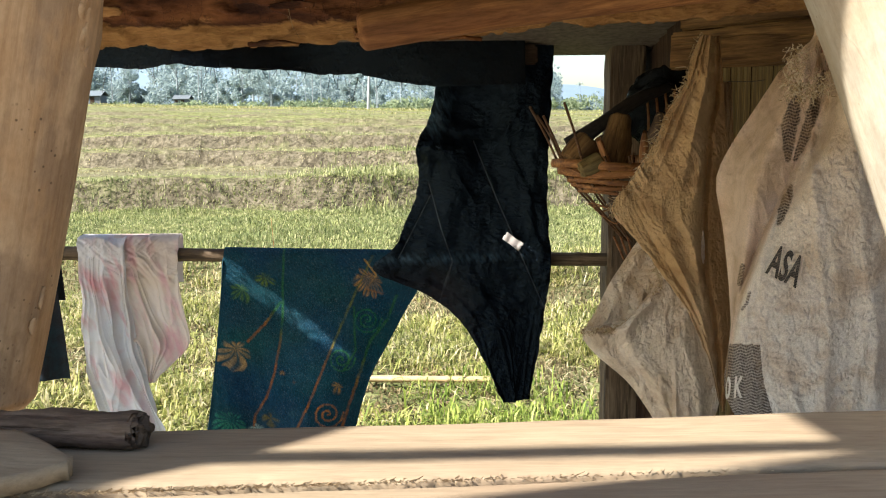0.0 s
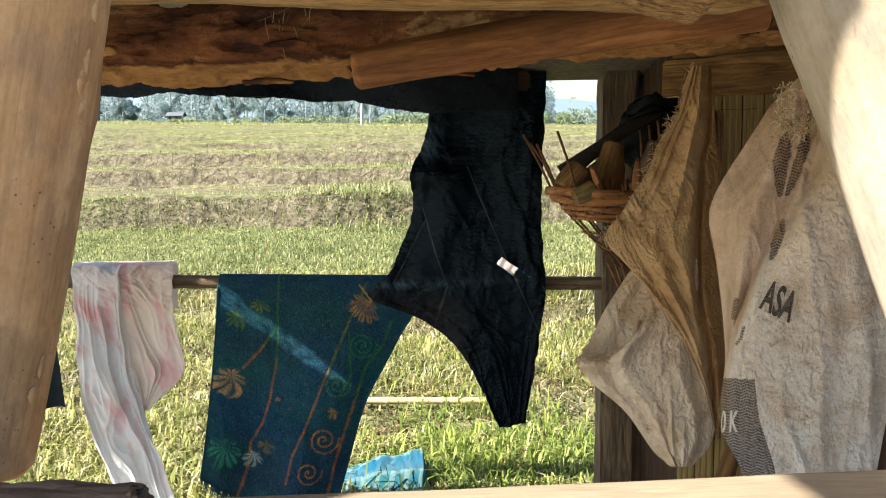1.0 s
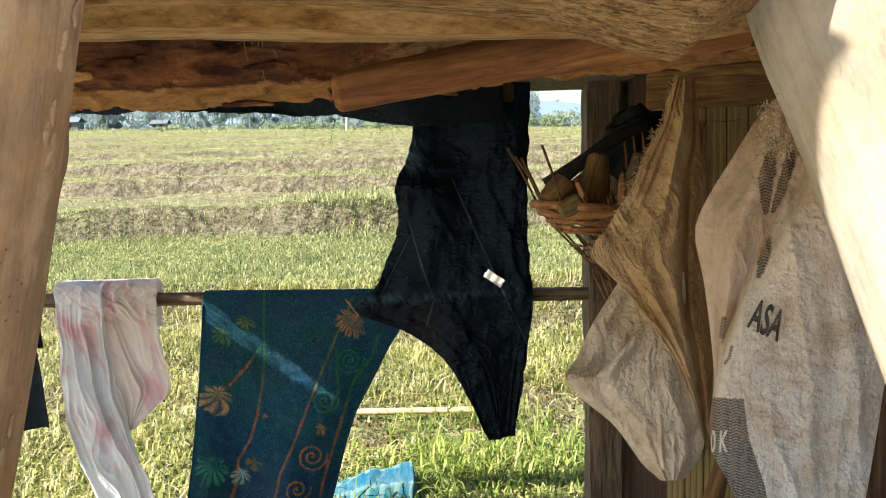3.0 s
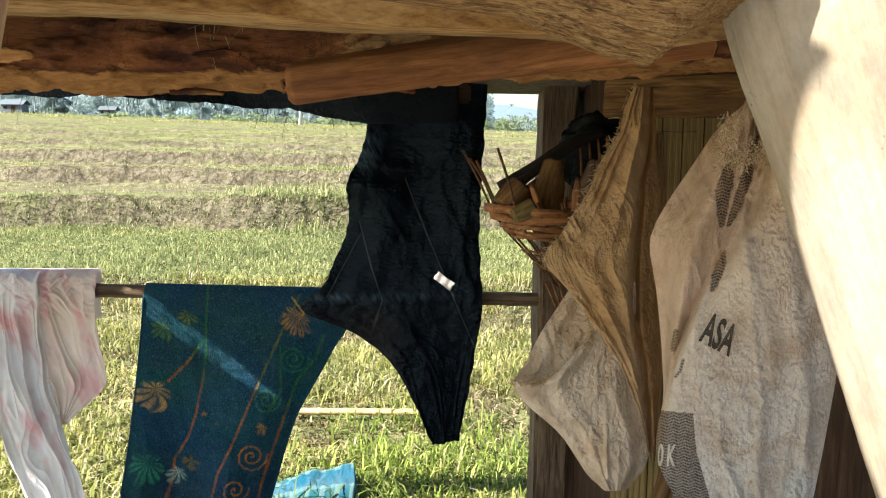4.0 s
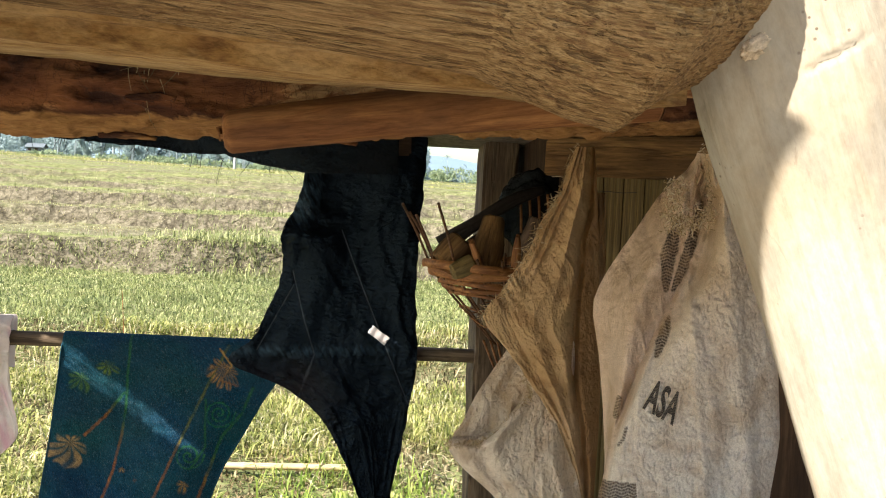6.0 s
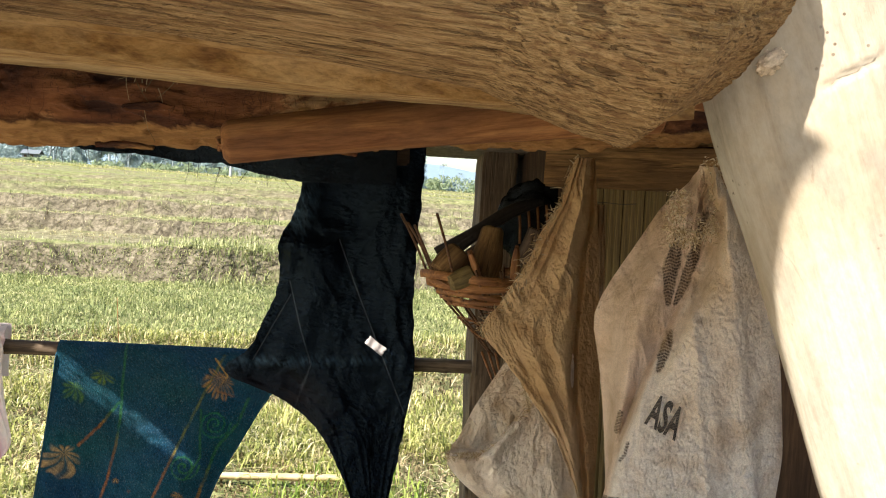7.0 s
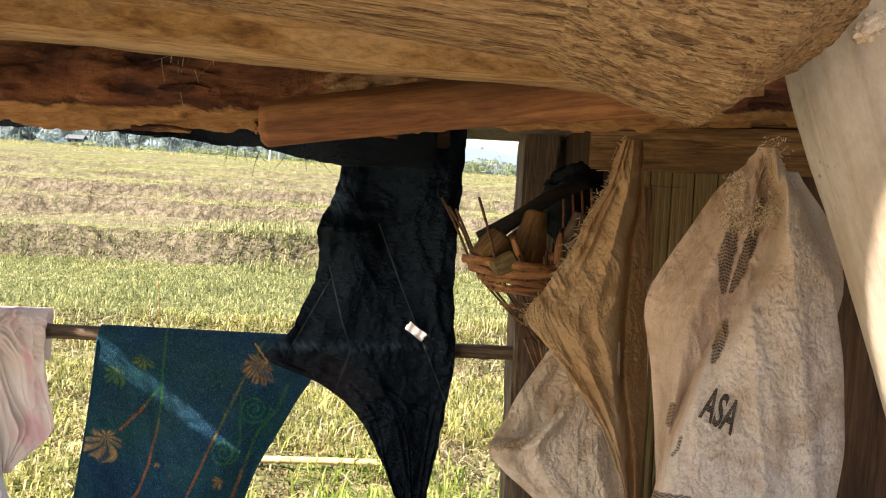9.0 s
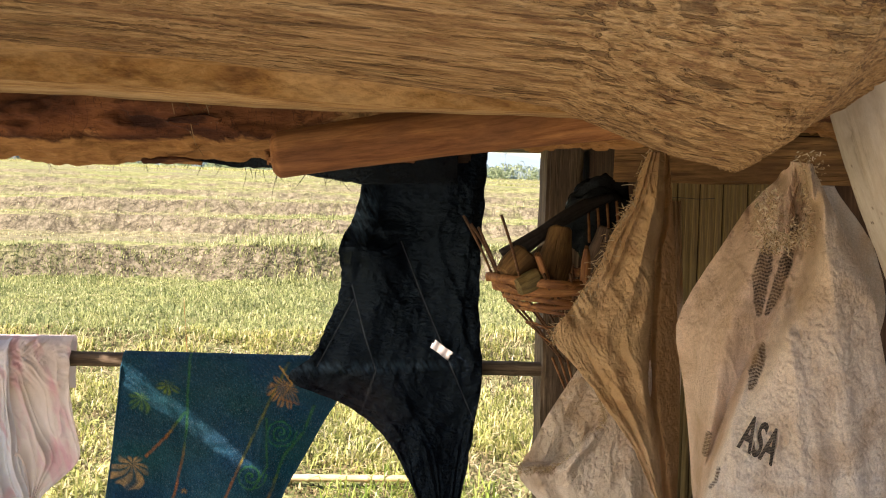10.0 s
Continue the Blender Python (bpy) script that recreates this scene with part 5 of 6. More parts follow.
        rgb = petals(rgb, 430, 110, 0.045, 5, (0.12, 0.18, 0.02), 0.8)
        rgb = petals(rgb, 820, 130, 0.075, 11, (0.42, 0.22, 0.06), 0.3)
        rgb = vine(rgb, [(800, 60), (840, 120), (800, 170), (860, 190)], 0.004, 0.2, 0.8, (0.5, 0.3, 0.08), orange)
        rgb = petals(rgb, 260, 650, 0.085, 7, (0.04, 0.26, 0.16), 0.3)
        # pale petals put in for a sunlit spot on the print
        rgb = petals(rgb, 350, 700, 0.05, 5, (0.34, 0.46, 0.42), 0.9)
        rgb = petals(rgb, 300, 900, 0.08, 6, (0.30, 0.14, 0.03), 0.3)
        rgb = curl(rgb, 795, 285, 55, 2.6, (0.02, 0.15, 0.06))
        rgb = curl(rgb, 690, 430, 52, 2.2, (0.03, 0.14, 0.05))
        rgb = curl(rgb, 625, 640, 58, 2.3, (0.40, 0.15, 0.03))
        rgb = curl(rgb, 560, 760, 50, 2.0, (0.30, 0.14, 0.03))
        lint = np.random.RandomState(4).uniform(0, 1, X.shape) > 0.92 - 0.12 * cloud(X, Z, 198, 25, 2)
        rgb = blend(rgb, lint * 0.13, (0.34, 0.38, 0.39))
        grain = 1 + 0.30 * np.random.RandomState(6).normal(0, 1, X.shape)
        rgb = [c * np.clip(grain, 0.4, 1.8) for c in rgb]
        hem = np.clip(1.4 - np.minimum(U * 0.65, (1 - U) * 0.6) / 0.006, 0, 1)
        return blend(rgb, hem * 0.8, (0.012, 0.06, 0.09))

    cloth("panel", 300, 460, place, colour, M_SARONG, t, thick=0.001)
    for u, nm in ((0.0, "left"), (1.0, "right")):
        vv = np.linspace(0.27, 0.995, 9)
        X, Y, Z = place(np.full((9, 1), u), vv.reshape(9, 1))
        put("hem", tube_mesh("hem", [(float(X[i, 0]), float(Y[i, 0]), float(Z[i, 0])) for i in range(9)], 0.0028, 0.0028, M_HEM, 6), t)
    rs = random.Random(51)
    us = np.array([[rs.uniform(0.0, 0.22) for _ in range(90)]])
    X, Y, Z = place(us, np.full_like(us, 0.998))
    strands("fringe", M_HEM, [(float(a), float(b) - 0.004, float(c) + 0.004) for a, b, c in zip(X[0], Y[0], Z[0])], t, 52, (0.02, 0.05), 0.0016, (0, -0.1, -1.0), 0.25)
    tagged(t, "teal blue sarong with orange and green vine print on a pole", "sarong")


def towel():
    t = base("white_cloth", (-1.1, 3.8, 0))

    def colour_for(seed, place, ground, stain):
        def colour(U, V):
            X, Y, Z = place(U, V)
            p = np.clip(cloud(X * 1.6 + Z * 0.5, Z * 0.5, seed, 9, 4) * 4.0 - 0.1, 0, 1) * np.clip(1.4 - np.abs(Z - 0.6) * 2.4, 0, 1)
            s = np.clip(cloud(X, Z, seed + 3, 14, 3) * 5 - 1.0, 0, 1)
            rgb = blend([c + 0 * U for c in ground], p * stain, (0.66, 0.30, 0.36))
            return blend(rgb, s * 0.4 * stain, (0.70, 0.40, 0.36))
        return colour

    def panel(left, right, bottom, seed, fold, push, soft, gathers, slant):
        def place(U, V):
            Y, Z = over_rail(V, 0.93, 0.16, bottom)
            L, R = table(Z, *left), table(Z, *right)
            X = L + (R - L) * U
            front = np.clip((3.80 - Y) / 0.026, 0, 1)
            drop = np.clip((0.93 - Z) / 0.25, 0.15, 1)
            ridge = folds(U, Z, seed, fold, 0.04, 0.14, 0.2)
            knot = np.clip((Z - 0.76) * 9, 0, 1)
            run = gathers * U - slant * (0.93 - Z) + 1.1 * cloud(U * 0.8, Z, seed, 3.0, 2)
            pleat = (1 - 1.9 * np.abs(np.sin(math.pi * run)) ** 0.75) * np.clip(0.75 + 1.6 * cloud(U * 0.6, Z, seed + 8, 4, 2), 0.15, 1.4) - 0.5 * np.abs(np.sin(math.pi * (run * 2.3 + 0.3))) ** 0.8
            Y = Y - front * (push + 0.016 * drop * ridge * soft + 0.026 * soft * drop * pleat + 0.006 * crumple(X, Z, seed + 1, 7) + knot * (0.022 * crease(X, Z, 55, seed + 9, 50, 0.25) + 0.012 * crease(X, Z, -50, seed + 11, 70, 0.3)))
            Z = Z + 0.012 * front * fbm(X, 0 * Z, seed + 7, 24, 3) * np.clip((Z - 0.8) * 8, 0, 1.6) + 0.02 * fbm(X, Z * 0, seed + 4, 14, 2) * np.clip((0.5 - Z), 0, 0.4)
            return X + 1.1, Y - 3.8, Z
        return place

    a = panel([(0.95, -1.25), (0.8, -1.262), (0.6, -1.265), (0.45, -1.258), (0.3, -1.225), (0.12, -1.172), (-0.05, -1.12)], [(0.95, -1.08), (0.75, -1.085), (0.55, -1.06), (0.35, -1.012), (0.12, -0.942), (-0.05, -0.90)], -0.03, 111, 9, 0.02, 0.9, 3.2, 0.35)
    b = panel([(0.95, -1.13), (0.7, -1.11), (0.5, -1.07), (0.40, -1.04)], [(0.95, -0.885), (0.8, -0.895), (0.70, -0.885), (0.56, -0.858), (0.52, -0.87), (0.46, -0.935), (0.39, -1.01)], 0.385, 112, 5, 0.0, 0.6, 1.7, 2.2)
    cloth("long_fold", 170, 340, a, colour_for(113, a, (0.78, 0.77, 0.80), 0.95), M_TOWEL, t, thick=0.001)
    cloth("short_fold", 150, 240, b, colour_for(117, b, (0.74, 0.63, 0.57), 0.85), M_TOWEL, t, thick=0.001)
    tagged(t, "white cotton cloth with faded pink stains over a pole", "cloth")


def dark_cloth():
    def place(U, V):
        Y, Z = over_rail(V, 0.90, 0.2, 0.40)
        X = -1.62 + U * (0.285 - 0.03 * np.clip((Z - 0.4) * 2, 0, 1))
        front = np.clip((3.80 - Y) / 0.026, 0, 1)
        return X, Y - front * (0.02 * np.sin(U * 12) * np.clip((0.9 - Z) * 3, 0, 1) + 0.006 * fbm(X, Z, 121, 14)), Z
    ob = cloth("dark_cloth", 60, 140, place, lambda U, V: (0.02 + 0 * U, 0.02 + 0 * U, 0.024 + 0 * U), M_SARONG)
    tagged(ob, "nearly black cloth hanging over a pole", "cloth")


def tarp():
    def place(U, V):
        Z = 1.74 - V * (1.74 - 0.315)
        L = table(Z, (1.75, 0.10), (1.485, 0.083), (1.38, 0.062), (1.30, 0.015), (1.26, 0.006), (1.20, 0.022), (1.10, 0.010), (1.0, -0.032), (0.90, -0.075), (0.86, -0.15), (0.83, -0.17), (0.80, -0.12), (0.77, -0.03), (0.72, 0.065), (0.66, 0.145), (0.57, 0.213), (0.47, 0.262), (0.30, 0.335))
        R = table(Z, (1.75, 0.515), (1.62, 0.512), (1.4, 0.50), (1.2, 0.488), (1.0, 0.495), (0.81, 0.505), (0.6, 0.475), (0.45, 0.452), (0.30, 0.425))
        X = L + (R - L) * U
        X = X + 0.004 * fbm(0 * X, Z, 131, 60, 3) * (1 - np.clip(U * 8, 0, 1)) + 0.004 * fbm(0 * X, Z, 132, 50, 3) * np.clip(U * 8 - 7, 0, 1)
        rail_push = np.exp(-(((Z - 0.875) / 0.10) ** 2))
        Y = 3.742 - 0.012 * rail_push - 0.018 * np.sin(X * 19 + Z * 4 + 0.7) * np.clip(np.abs(Z - 0.88) * 3, 0.1, 1)
        Y = Y - 0.006 * folds(U, Z, 137, 26, 0.02, 0.08, 0.5) - 0.007 * crease(X, Z, 38, 139, 36, 0.3) - 0.006 * crease(X, Z, -58, 140, 44, 0.3) - 0.0012 * crumple(X, Z, 146, 26) - 0.010 * crumple(X, Z, 147, 6) - 0.0013 * fbm(X + Z * 0.4, Z - X * 0.3, 133, 330, 3) - 0.012 * np.abs(fbm(X * 0.8 - Z * 0.7, X + Z * 0.25, 134, 13, 3))
        Y = Y - 0.05 * np.exp(-(((Z - 1.28 + (X - 0.05) * 0.25) / 0.05) ** 2)) * np.clip(1 - U * 2, 0, 1)
        return X, Y, Z + 0.006 * fbm(X, 0 * Z, 135, 40, 2) * (V > 0.985)

    def colour(U, V):
        X, Y, Z = place(U, V)
        rgb = [0.002 + 0 * U, 0.003 + 0 * U, 0.006 + 0 * U]
        wear = np.clip(fbm(X, Z * 3, 136, 16, 4) - 0.6, 0, 1) * 0.5
        rgb = blend(rgb, wear, (0.03, 0.04, 0.06))
        # blue sheen painted in: the lit upper edge and crinkle highlights along the rail
        blue_sheen = np.clip((1.50 - Z) * 12, 0, 1) * np.clip((Z - 1.30 + (X - 0.05) * 0.6) * 14, 0, 1) * np.clip(1.2 - U * 6, 0, 1)
        blue_sheen = blue_sheen + np.exp(-(((Z - 0.868 - 0.03 * X) / 0.016) ** 2)) * np.clip(1.3 - U * 1.3, 0, 1) * 0.9
        rgb = blend(rgb, np.clip(blue_sheen, 0, 1) * np.clip(0.3 + 1.8 * cloud(X * 2 + Z, Z * 0.5, 145, 40, 3), 0.05, 1), (0.075, 0.13, 0.18))
        for pts in ([(0.22, 1.3), (0.30, 1.1), (0.42, 0.82), (0.49, 0.66)], [(0.055, 1.15), (0.10, 0.98), (0.14, 0.86), (0.09, 0.70)], [(-0.06, 0.87), (0.06, 1.10)]):
            d, _ = near_line(X, Z, pts)
            rgb = blend(rgb, np.clip(1.4 - d / 0.0017, 0, 1) * 0.55, (0.13, 0.14, 0.15))
        # sun shining through the lower left corner is painted in as brown
        thin = np.clip((0.86 - Z) * 8, 0, 1) * np.clip((0.26 - X) * 6, 0, 1)
        return blend(rgb, thin * 0.6, (0.024, 0.011, 0.007))

    t = base("black_tarp", (0, 0, 0))
    cloth("sheet", 210, 480, place, colour, M_TARP, t, thick=0.0008)
    rs = random.Random(8)
    roots = []
    for _ in range(170):
        z = rs.choice([rs.uniform(0.83, 1.0), rs.uniform(0.3, 0.8), rs.uniform(0.84, 0.95)])
        if z > 0.82:
            x = float(np.interp(z, [0.82, 1.0], [-0.112, -0.032]))
        else:
            x = float(np.interp(z, [0.30, 0.47, 0.57, 0.66, 0.72, 0.8], [0.335, 0.262, 0.213, 0.145, 0.065, -0.09]))
        roots.append((x + 0.004, 3.735, z))
    # white scrap added to stand in for a sun spot on the sheet
    def patch(U, V):
        c, s = math.cos(-0.62), math.sin(-0.62)
        a, b = (U - 0.5) * 0.075, (V - 0.5) * -0.032
        edge = 1 + 0.15 * fbm(U, V, 138, 6, 2)
        X, Z = 0.362 + (a * c - b * s) * edge, 0.935 + (a * s + b * c) * edge
        return X, 3.690 - 0.0012 * np.sin(U * 14) + 0 * V, Z

    cloth("sun_spot_patch", 24, 16, patch, lambda U, V: (0.62 + 0 * U, 0.57 + 0 * U, 0.55 + 0 * U), M_TOWEL, t, "white patch standing in for a sun spot")
    strands("torn_fringe", M_RUST, roots, t, 9, (0.006, 0.022), 0.0008, (-0.8, 0, -0.4), 0.5)
    tagged(t, "torn black plastic sheet hanging in the opening", "tarpaulin")


def eave_strip():
    def place(U, V):
        X = -2.0 + U * 2.42
        jag = 0.010 * fbm(X, 0 * X, 141, 14, 4) + 0.004 * fbm(X, 0 * X, 142, 70, 2)
        bottom = np.interp(X, [-2.0, -1.15, -0.9, -0.5, -0.2, 0.0, 0.08, 0.35, 0.42], [1.60, 1.585, 1.578, 1.562, 1.54, 1.508, 1.495, 1.50, 1.50]) + jag * (X < 0.05)
        Z = 1.685 + (bottom - 1.685) * V
        Y = 3.66 - 0.02 * V - 0.03 * np.sin(X * 7) * V - 0.008 * fbm(X, Z, 143, 12, 3)
        return 0.13 + (X - 0.13) * 0.932, Y, 1.447 + (Z - 1.447) * 0.932
    t = base("roof_liner", (0, 0, 0))
    cloth("sheet", 320, 40, place, lambda U, V: (0.006 + 0 * U, 0.005 + 0 * U, 0.005 + 0 * U), M_TARP, t, thick=0.001)
    rs = random.Random(11)
    roots = [(x, 3.625, float(np.interp(x, [-1.1, -0.5, 0.0], [1.575, 1.555, 1.504])) + 0.004) for x in [rs.uniform(-1.3, 0.02) for _ in range(60)]]
    strands("loose_thread", M_RUST, roots, t, 12, (0.008, 0.05), 0.0012, (0, 0, -1), 0.7)
    tagged(t, "ragged black plastic edge hanging under the roof", "tarpaulin")
    bd = put("hanging_board", box_mesh("hanging_board", 0.30, 0.03, 0.20, M_DARK, 0.006, 12, 0.006, 4), m=pose(0.20, 3.80, 1.60, 0, 2, 3))
    tagged(bd, "dark board fixed under the roof edge", "board")
    wire = put("roof_wire", tube_mesh("roof_wire", [(0.48, 3.82, 1.638), (0.57, 3.82, 1.632), (0.68, 3.82, 1.640)], 0.004, 0.004, M_RUST, 6))
    tagged(wire, "dark wire across the top of the opening", "wire")


# sacks: heights and edges in metres
def sack_one():
    t = base("hanging_sack", (0.75, 2.75, 1.0))
    ox, oy, oz = 0.75, 2.75, 1.0
    mouth = [(0.470, 0.826), (0.555, 0.829), (0.598, 0.848), (0.644, 0.899), (0.685, 0.949), (0.664, 1.0)]

    def lip(X):
        """Height of the sack's frayed mouth."""
        return np.interp(X, [0.46, 0.555, 0.598, 0.644, 0.685], [0.826, 0.829, 0.848, 0.899, 0.949])

    def body(U, V):
        Z = 1.47 - V * (1.47 - 0.522)
        L = table(Z, (1.5, 0.80), (1.30, 0.775), (1.15, 0.68), (1.06, 0.615), (1.009, 0.583), (0.946, 0.543), (0.88, 0.515), (0.838, 0.490), (0.826, 0.468), (0.806, 0.476), (0.753, 0.522), (0.691, 0.60), (0.635, 0.640), (0.59, 0.668), (0.55, 0.695), (0.53, 0.725), (0.52, 0.75))
        R = table(Z, (1.5, 0.85), (1.2, 0.868), (0.874, 0.868), (0.70, 0.857), (0.60, 0.845), (0.55, 0.818), (0.53, 0.795), (0.52, 0.775))
        X = L + (R - L) * U
        over = np.clip((Z - lip(X)) / 0.012, 0, 1) * np.clip((0.70 - X) * 25, 0, 1)
        belly = np.sin(np.clip(U, 0, 1) * math.pi) * 0.06 * np.clip((1.3 - Z) * 2, 0.2, 1)
        Y = 2.80 - belly - 0.013 * crease(X, Z, 4, 151, 45, 0.15) - 0.007 * crease(X, Z, -16, 158, 90, 0.3) - 0.005 * crumple(X, Z, 152, 50) - 0.016 * folds(U, Z, 167, 14, 0.03, 0.09, 0.2)
        Y = Y - 0.014 * np.exp(-(((X - 0.735 + 0.05 * (Z - 0.6)) / 0.006) ** 2)) * np.clip((0.78 - Z) * 6, 0, 1)
        Y = Y + 0.055 * over - 0.028 * np.exp(-(((Z - lip(X) + 0.018) / 0.02) ** 2)) * np.clip((0.70 - X) * 25, 0, 1)
        X, Y, Z = set_back(X, Y, Z, 2.75)
        return X - ox, Y - oy, Z - oz

    def parting(Z):
        """Where the flap's main face turns into the fold beside it."""
        return table(Z, (1.6, 0.800), (1.51, 0.800), (1.42, 0.804), (1.35, 0.786), (1.1, 0.782), (0.98, 0.788), (0.87, 0.812), (0.6, 0.85))

    def flap(U, V):
        Z = 1.585 - V * (1.585 - 0.60)
        L = table(Z, (1.6, 0.775), (1.577, 0.768), (1.473, 0.735), (1.40, 0.692), (1.293, 0.646), (1.218, 0.604), (1.165, 0.552), (1.148, 0.540), (1.126, 0.562), (1.066, 0.612), (0.987, 0.680), (0.888, 0.748), (0.789, 0.80), (0.694, 0.832), (0.6, 0.855))
        R = table(Z, (1.6, 0.815), (1.487, 0.828), (1.35, 0.841), (1.2, 0.852), (1.04, 0.866), (0.87, 0.870), (0.7, 0.868), (0.6, 0.865))
        X = L + (R - L) * U + 0.006 * fbm(0 * U, Z, 153, 40, 3) * (1 - np.clip(U * 6, 0, 1))
        P = parting(Z)
        fold = np.clip((X - P) / 0.016, 0, 1)
        Y = 2.735 - 0.03 * np.sin(U * math.pi) - (0.017 * crease(X, Z, 33, 154, 46, 0.14) + 0.010 * crease(X, Z, 24, 159, 95, 0.14)) * (1 - 0.5 * fold) - 0.005 * crumple(X, Z, 155, 60) - 0.018 * folds(U, Z, 160, 16, 0.03, 0.11, 0.35) * np.clip(U * 5, 0, 1) * (1 - fold)
        Y = Y - 0.014 * np.exp(-((U / 0.05) ** 2)) * np.clip((1.15 - Z) * 9, 0, 1)
        # the groove at the parting, then a hanging fold turned away from the light
        Y = Y + 0.05 * np.exp(-(((X - P - 0.006) / 0.010) ** 2)) + fold * (0.016 + 0.010 * crease(X, Z, 5, 198, 60, 0.12) + 0.5 * np.clip(X - P - 0.03, 0, 1))
        X, Y, Z = set_back(X, Y, Z, 2.75)
        return X - ox, Y - oy, Z - oz

    def pale(U, V):
        X, Y, Z = body(U, V)
        s = cloud(X * 3, Z, 156, 6, 4) * 0.22
        # shade painted in: browner behind the flap, duller within the mouth
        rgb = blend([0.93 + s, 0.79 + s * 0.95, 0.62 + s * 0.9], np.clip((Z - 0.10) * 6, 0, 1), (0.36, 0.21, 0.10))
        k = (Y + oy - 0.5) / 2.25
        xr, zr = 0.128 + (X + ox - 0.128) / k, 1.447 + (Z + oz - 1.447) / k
        mouth_shade = np.clip((zr - lip(xr)) * 60, 0, 1) * np.clip((0.70 - xr) * 25, 0, 1)
        return blend(rgb, mouth_shade * 0.55, (0.55, 0.44, 0.31))

    def brown(U, V):
        X, Y, Z = flap(U, V)
        k = (Y + oy - 0.5) / 2.25
        xr, zr = 0.128 + (X + ox - 0.128) / k, 1.447 + (Z + oz - 1.447) / k
        s = cloud(X + Z * 0.6, Z * 0.4 - X, 157, 7, 5, 0.7) * 0.30
        rgb = [0.70 + s, 0.47 + s * 0.85, 0.235 + s * 0.6]
        rgb = blend(rgb, np.clip((0.98 - zr) * 3, 0, 0.6), (0.82, 0.62, 0.40))
        rgb = blend(rgb, np.clip(cloud(X, Z, 199, 11, 4) * 4 - 0.3, 0, 0.55), (0.40, 0.22, 0.085))
        # shade painted in: darker in the relief's creases and on the side fold
        crease_shade = np.clip(-crease(xr, zr, 33, 154, 46, 0.14) * 1.6 - 0.1, 0, 1)
        rgb = blend(rgb, crease_shade * 0.5, (0.26, 0.14, 0.055))
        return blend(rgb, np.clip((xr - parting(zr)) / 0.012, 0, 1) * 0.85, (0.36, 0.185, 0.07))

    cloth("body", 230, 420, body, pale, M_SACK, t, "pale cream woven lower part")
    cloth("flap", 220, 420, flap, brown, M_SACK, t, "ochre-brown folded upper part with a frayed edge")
    rs = random.Random(13)
    roots = []
    for k in range(1100):
        z = rs.uniform(1.135, 1.585)
        x = float(np.interp(z, [1.135, 1.148, 1.165, 1.218, 1.293, 1.40, 1.473, 1.577], [0.550, 0.545, 0.555, 0.604, 0.646, 0.692, 0.735, 0.768]))
        roots.append((x - ox + rs.gauss(0.006, 0.009), 2.725 - oy + rs.gauss(0, 0.006), z - oz))
    strands("frayed_edge", M_FIBRE, roots, t, 14, (0.006, 0.020), 0.0012, (-0.6, -0.3, -0.1), 1.2)
    tip = []
    for _ in range(650):
        f = rs.uniform(0, len(mouth) - 1)
        i = int(f)
        (x0, z0), (x1, z1) = mouth[i], mouth[i + 1]
        tip.append((x0 + (x1 - x0) * (f - i) - ox, 2.735 - oy, z0 + (z1 - z0) * (f - i) - oz + rs.gauss(0, 0.005)))
    strands("frayed_mouth", M_FIBRE, tip, t, 15, (0.005, 0.014), 0.0010, (-0.4, -0.5, 0.5), 0.9)
    tagged(t, "dusty cream woven sack with a frayed edge hanging folded", "sack")


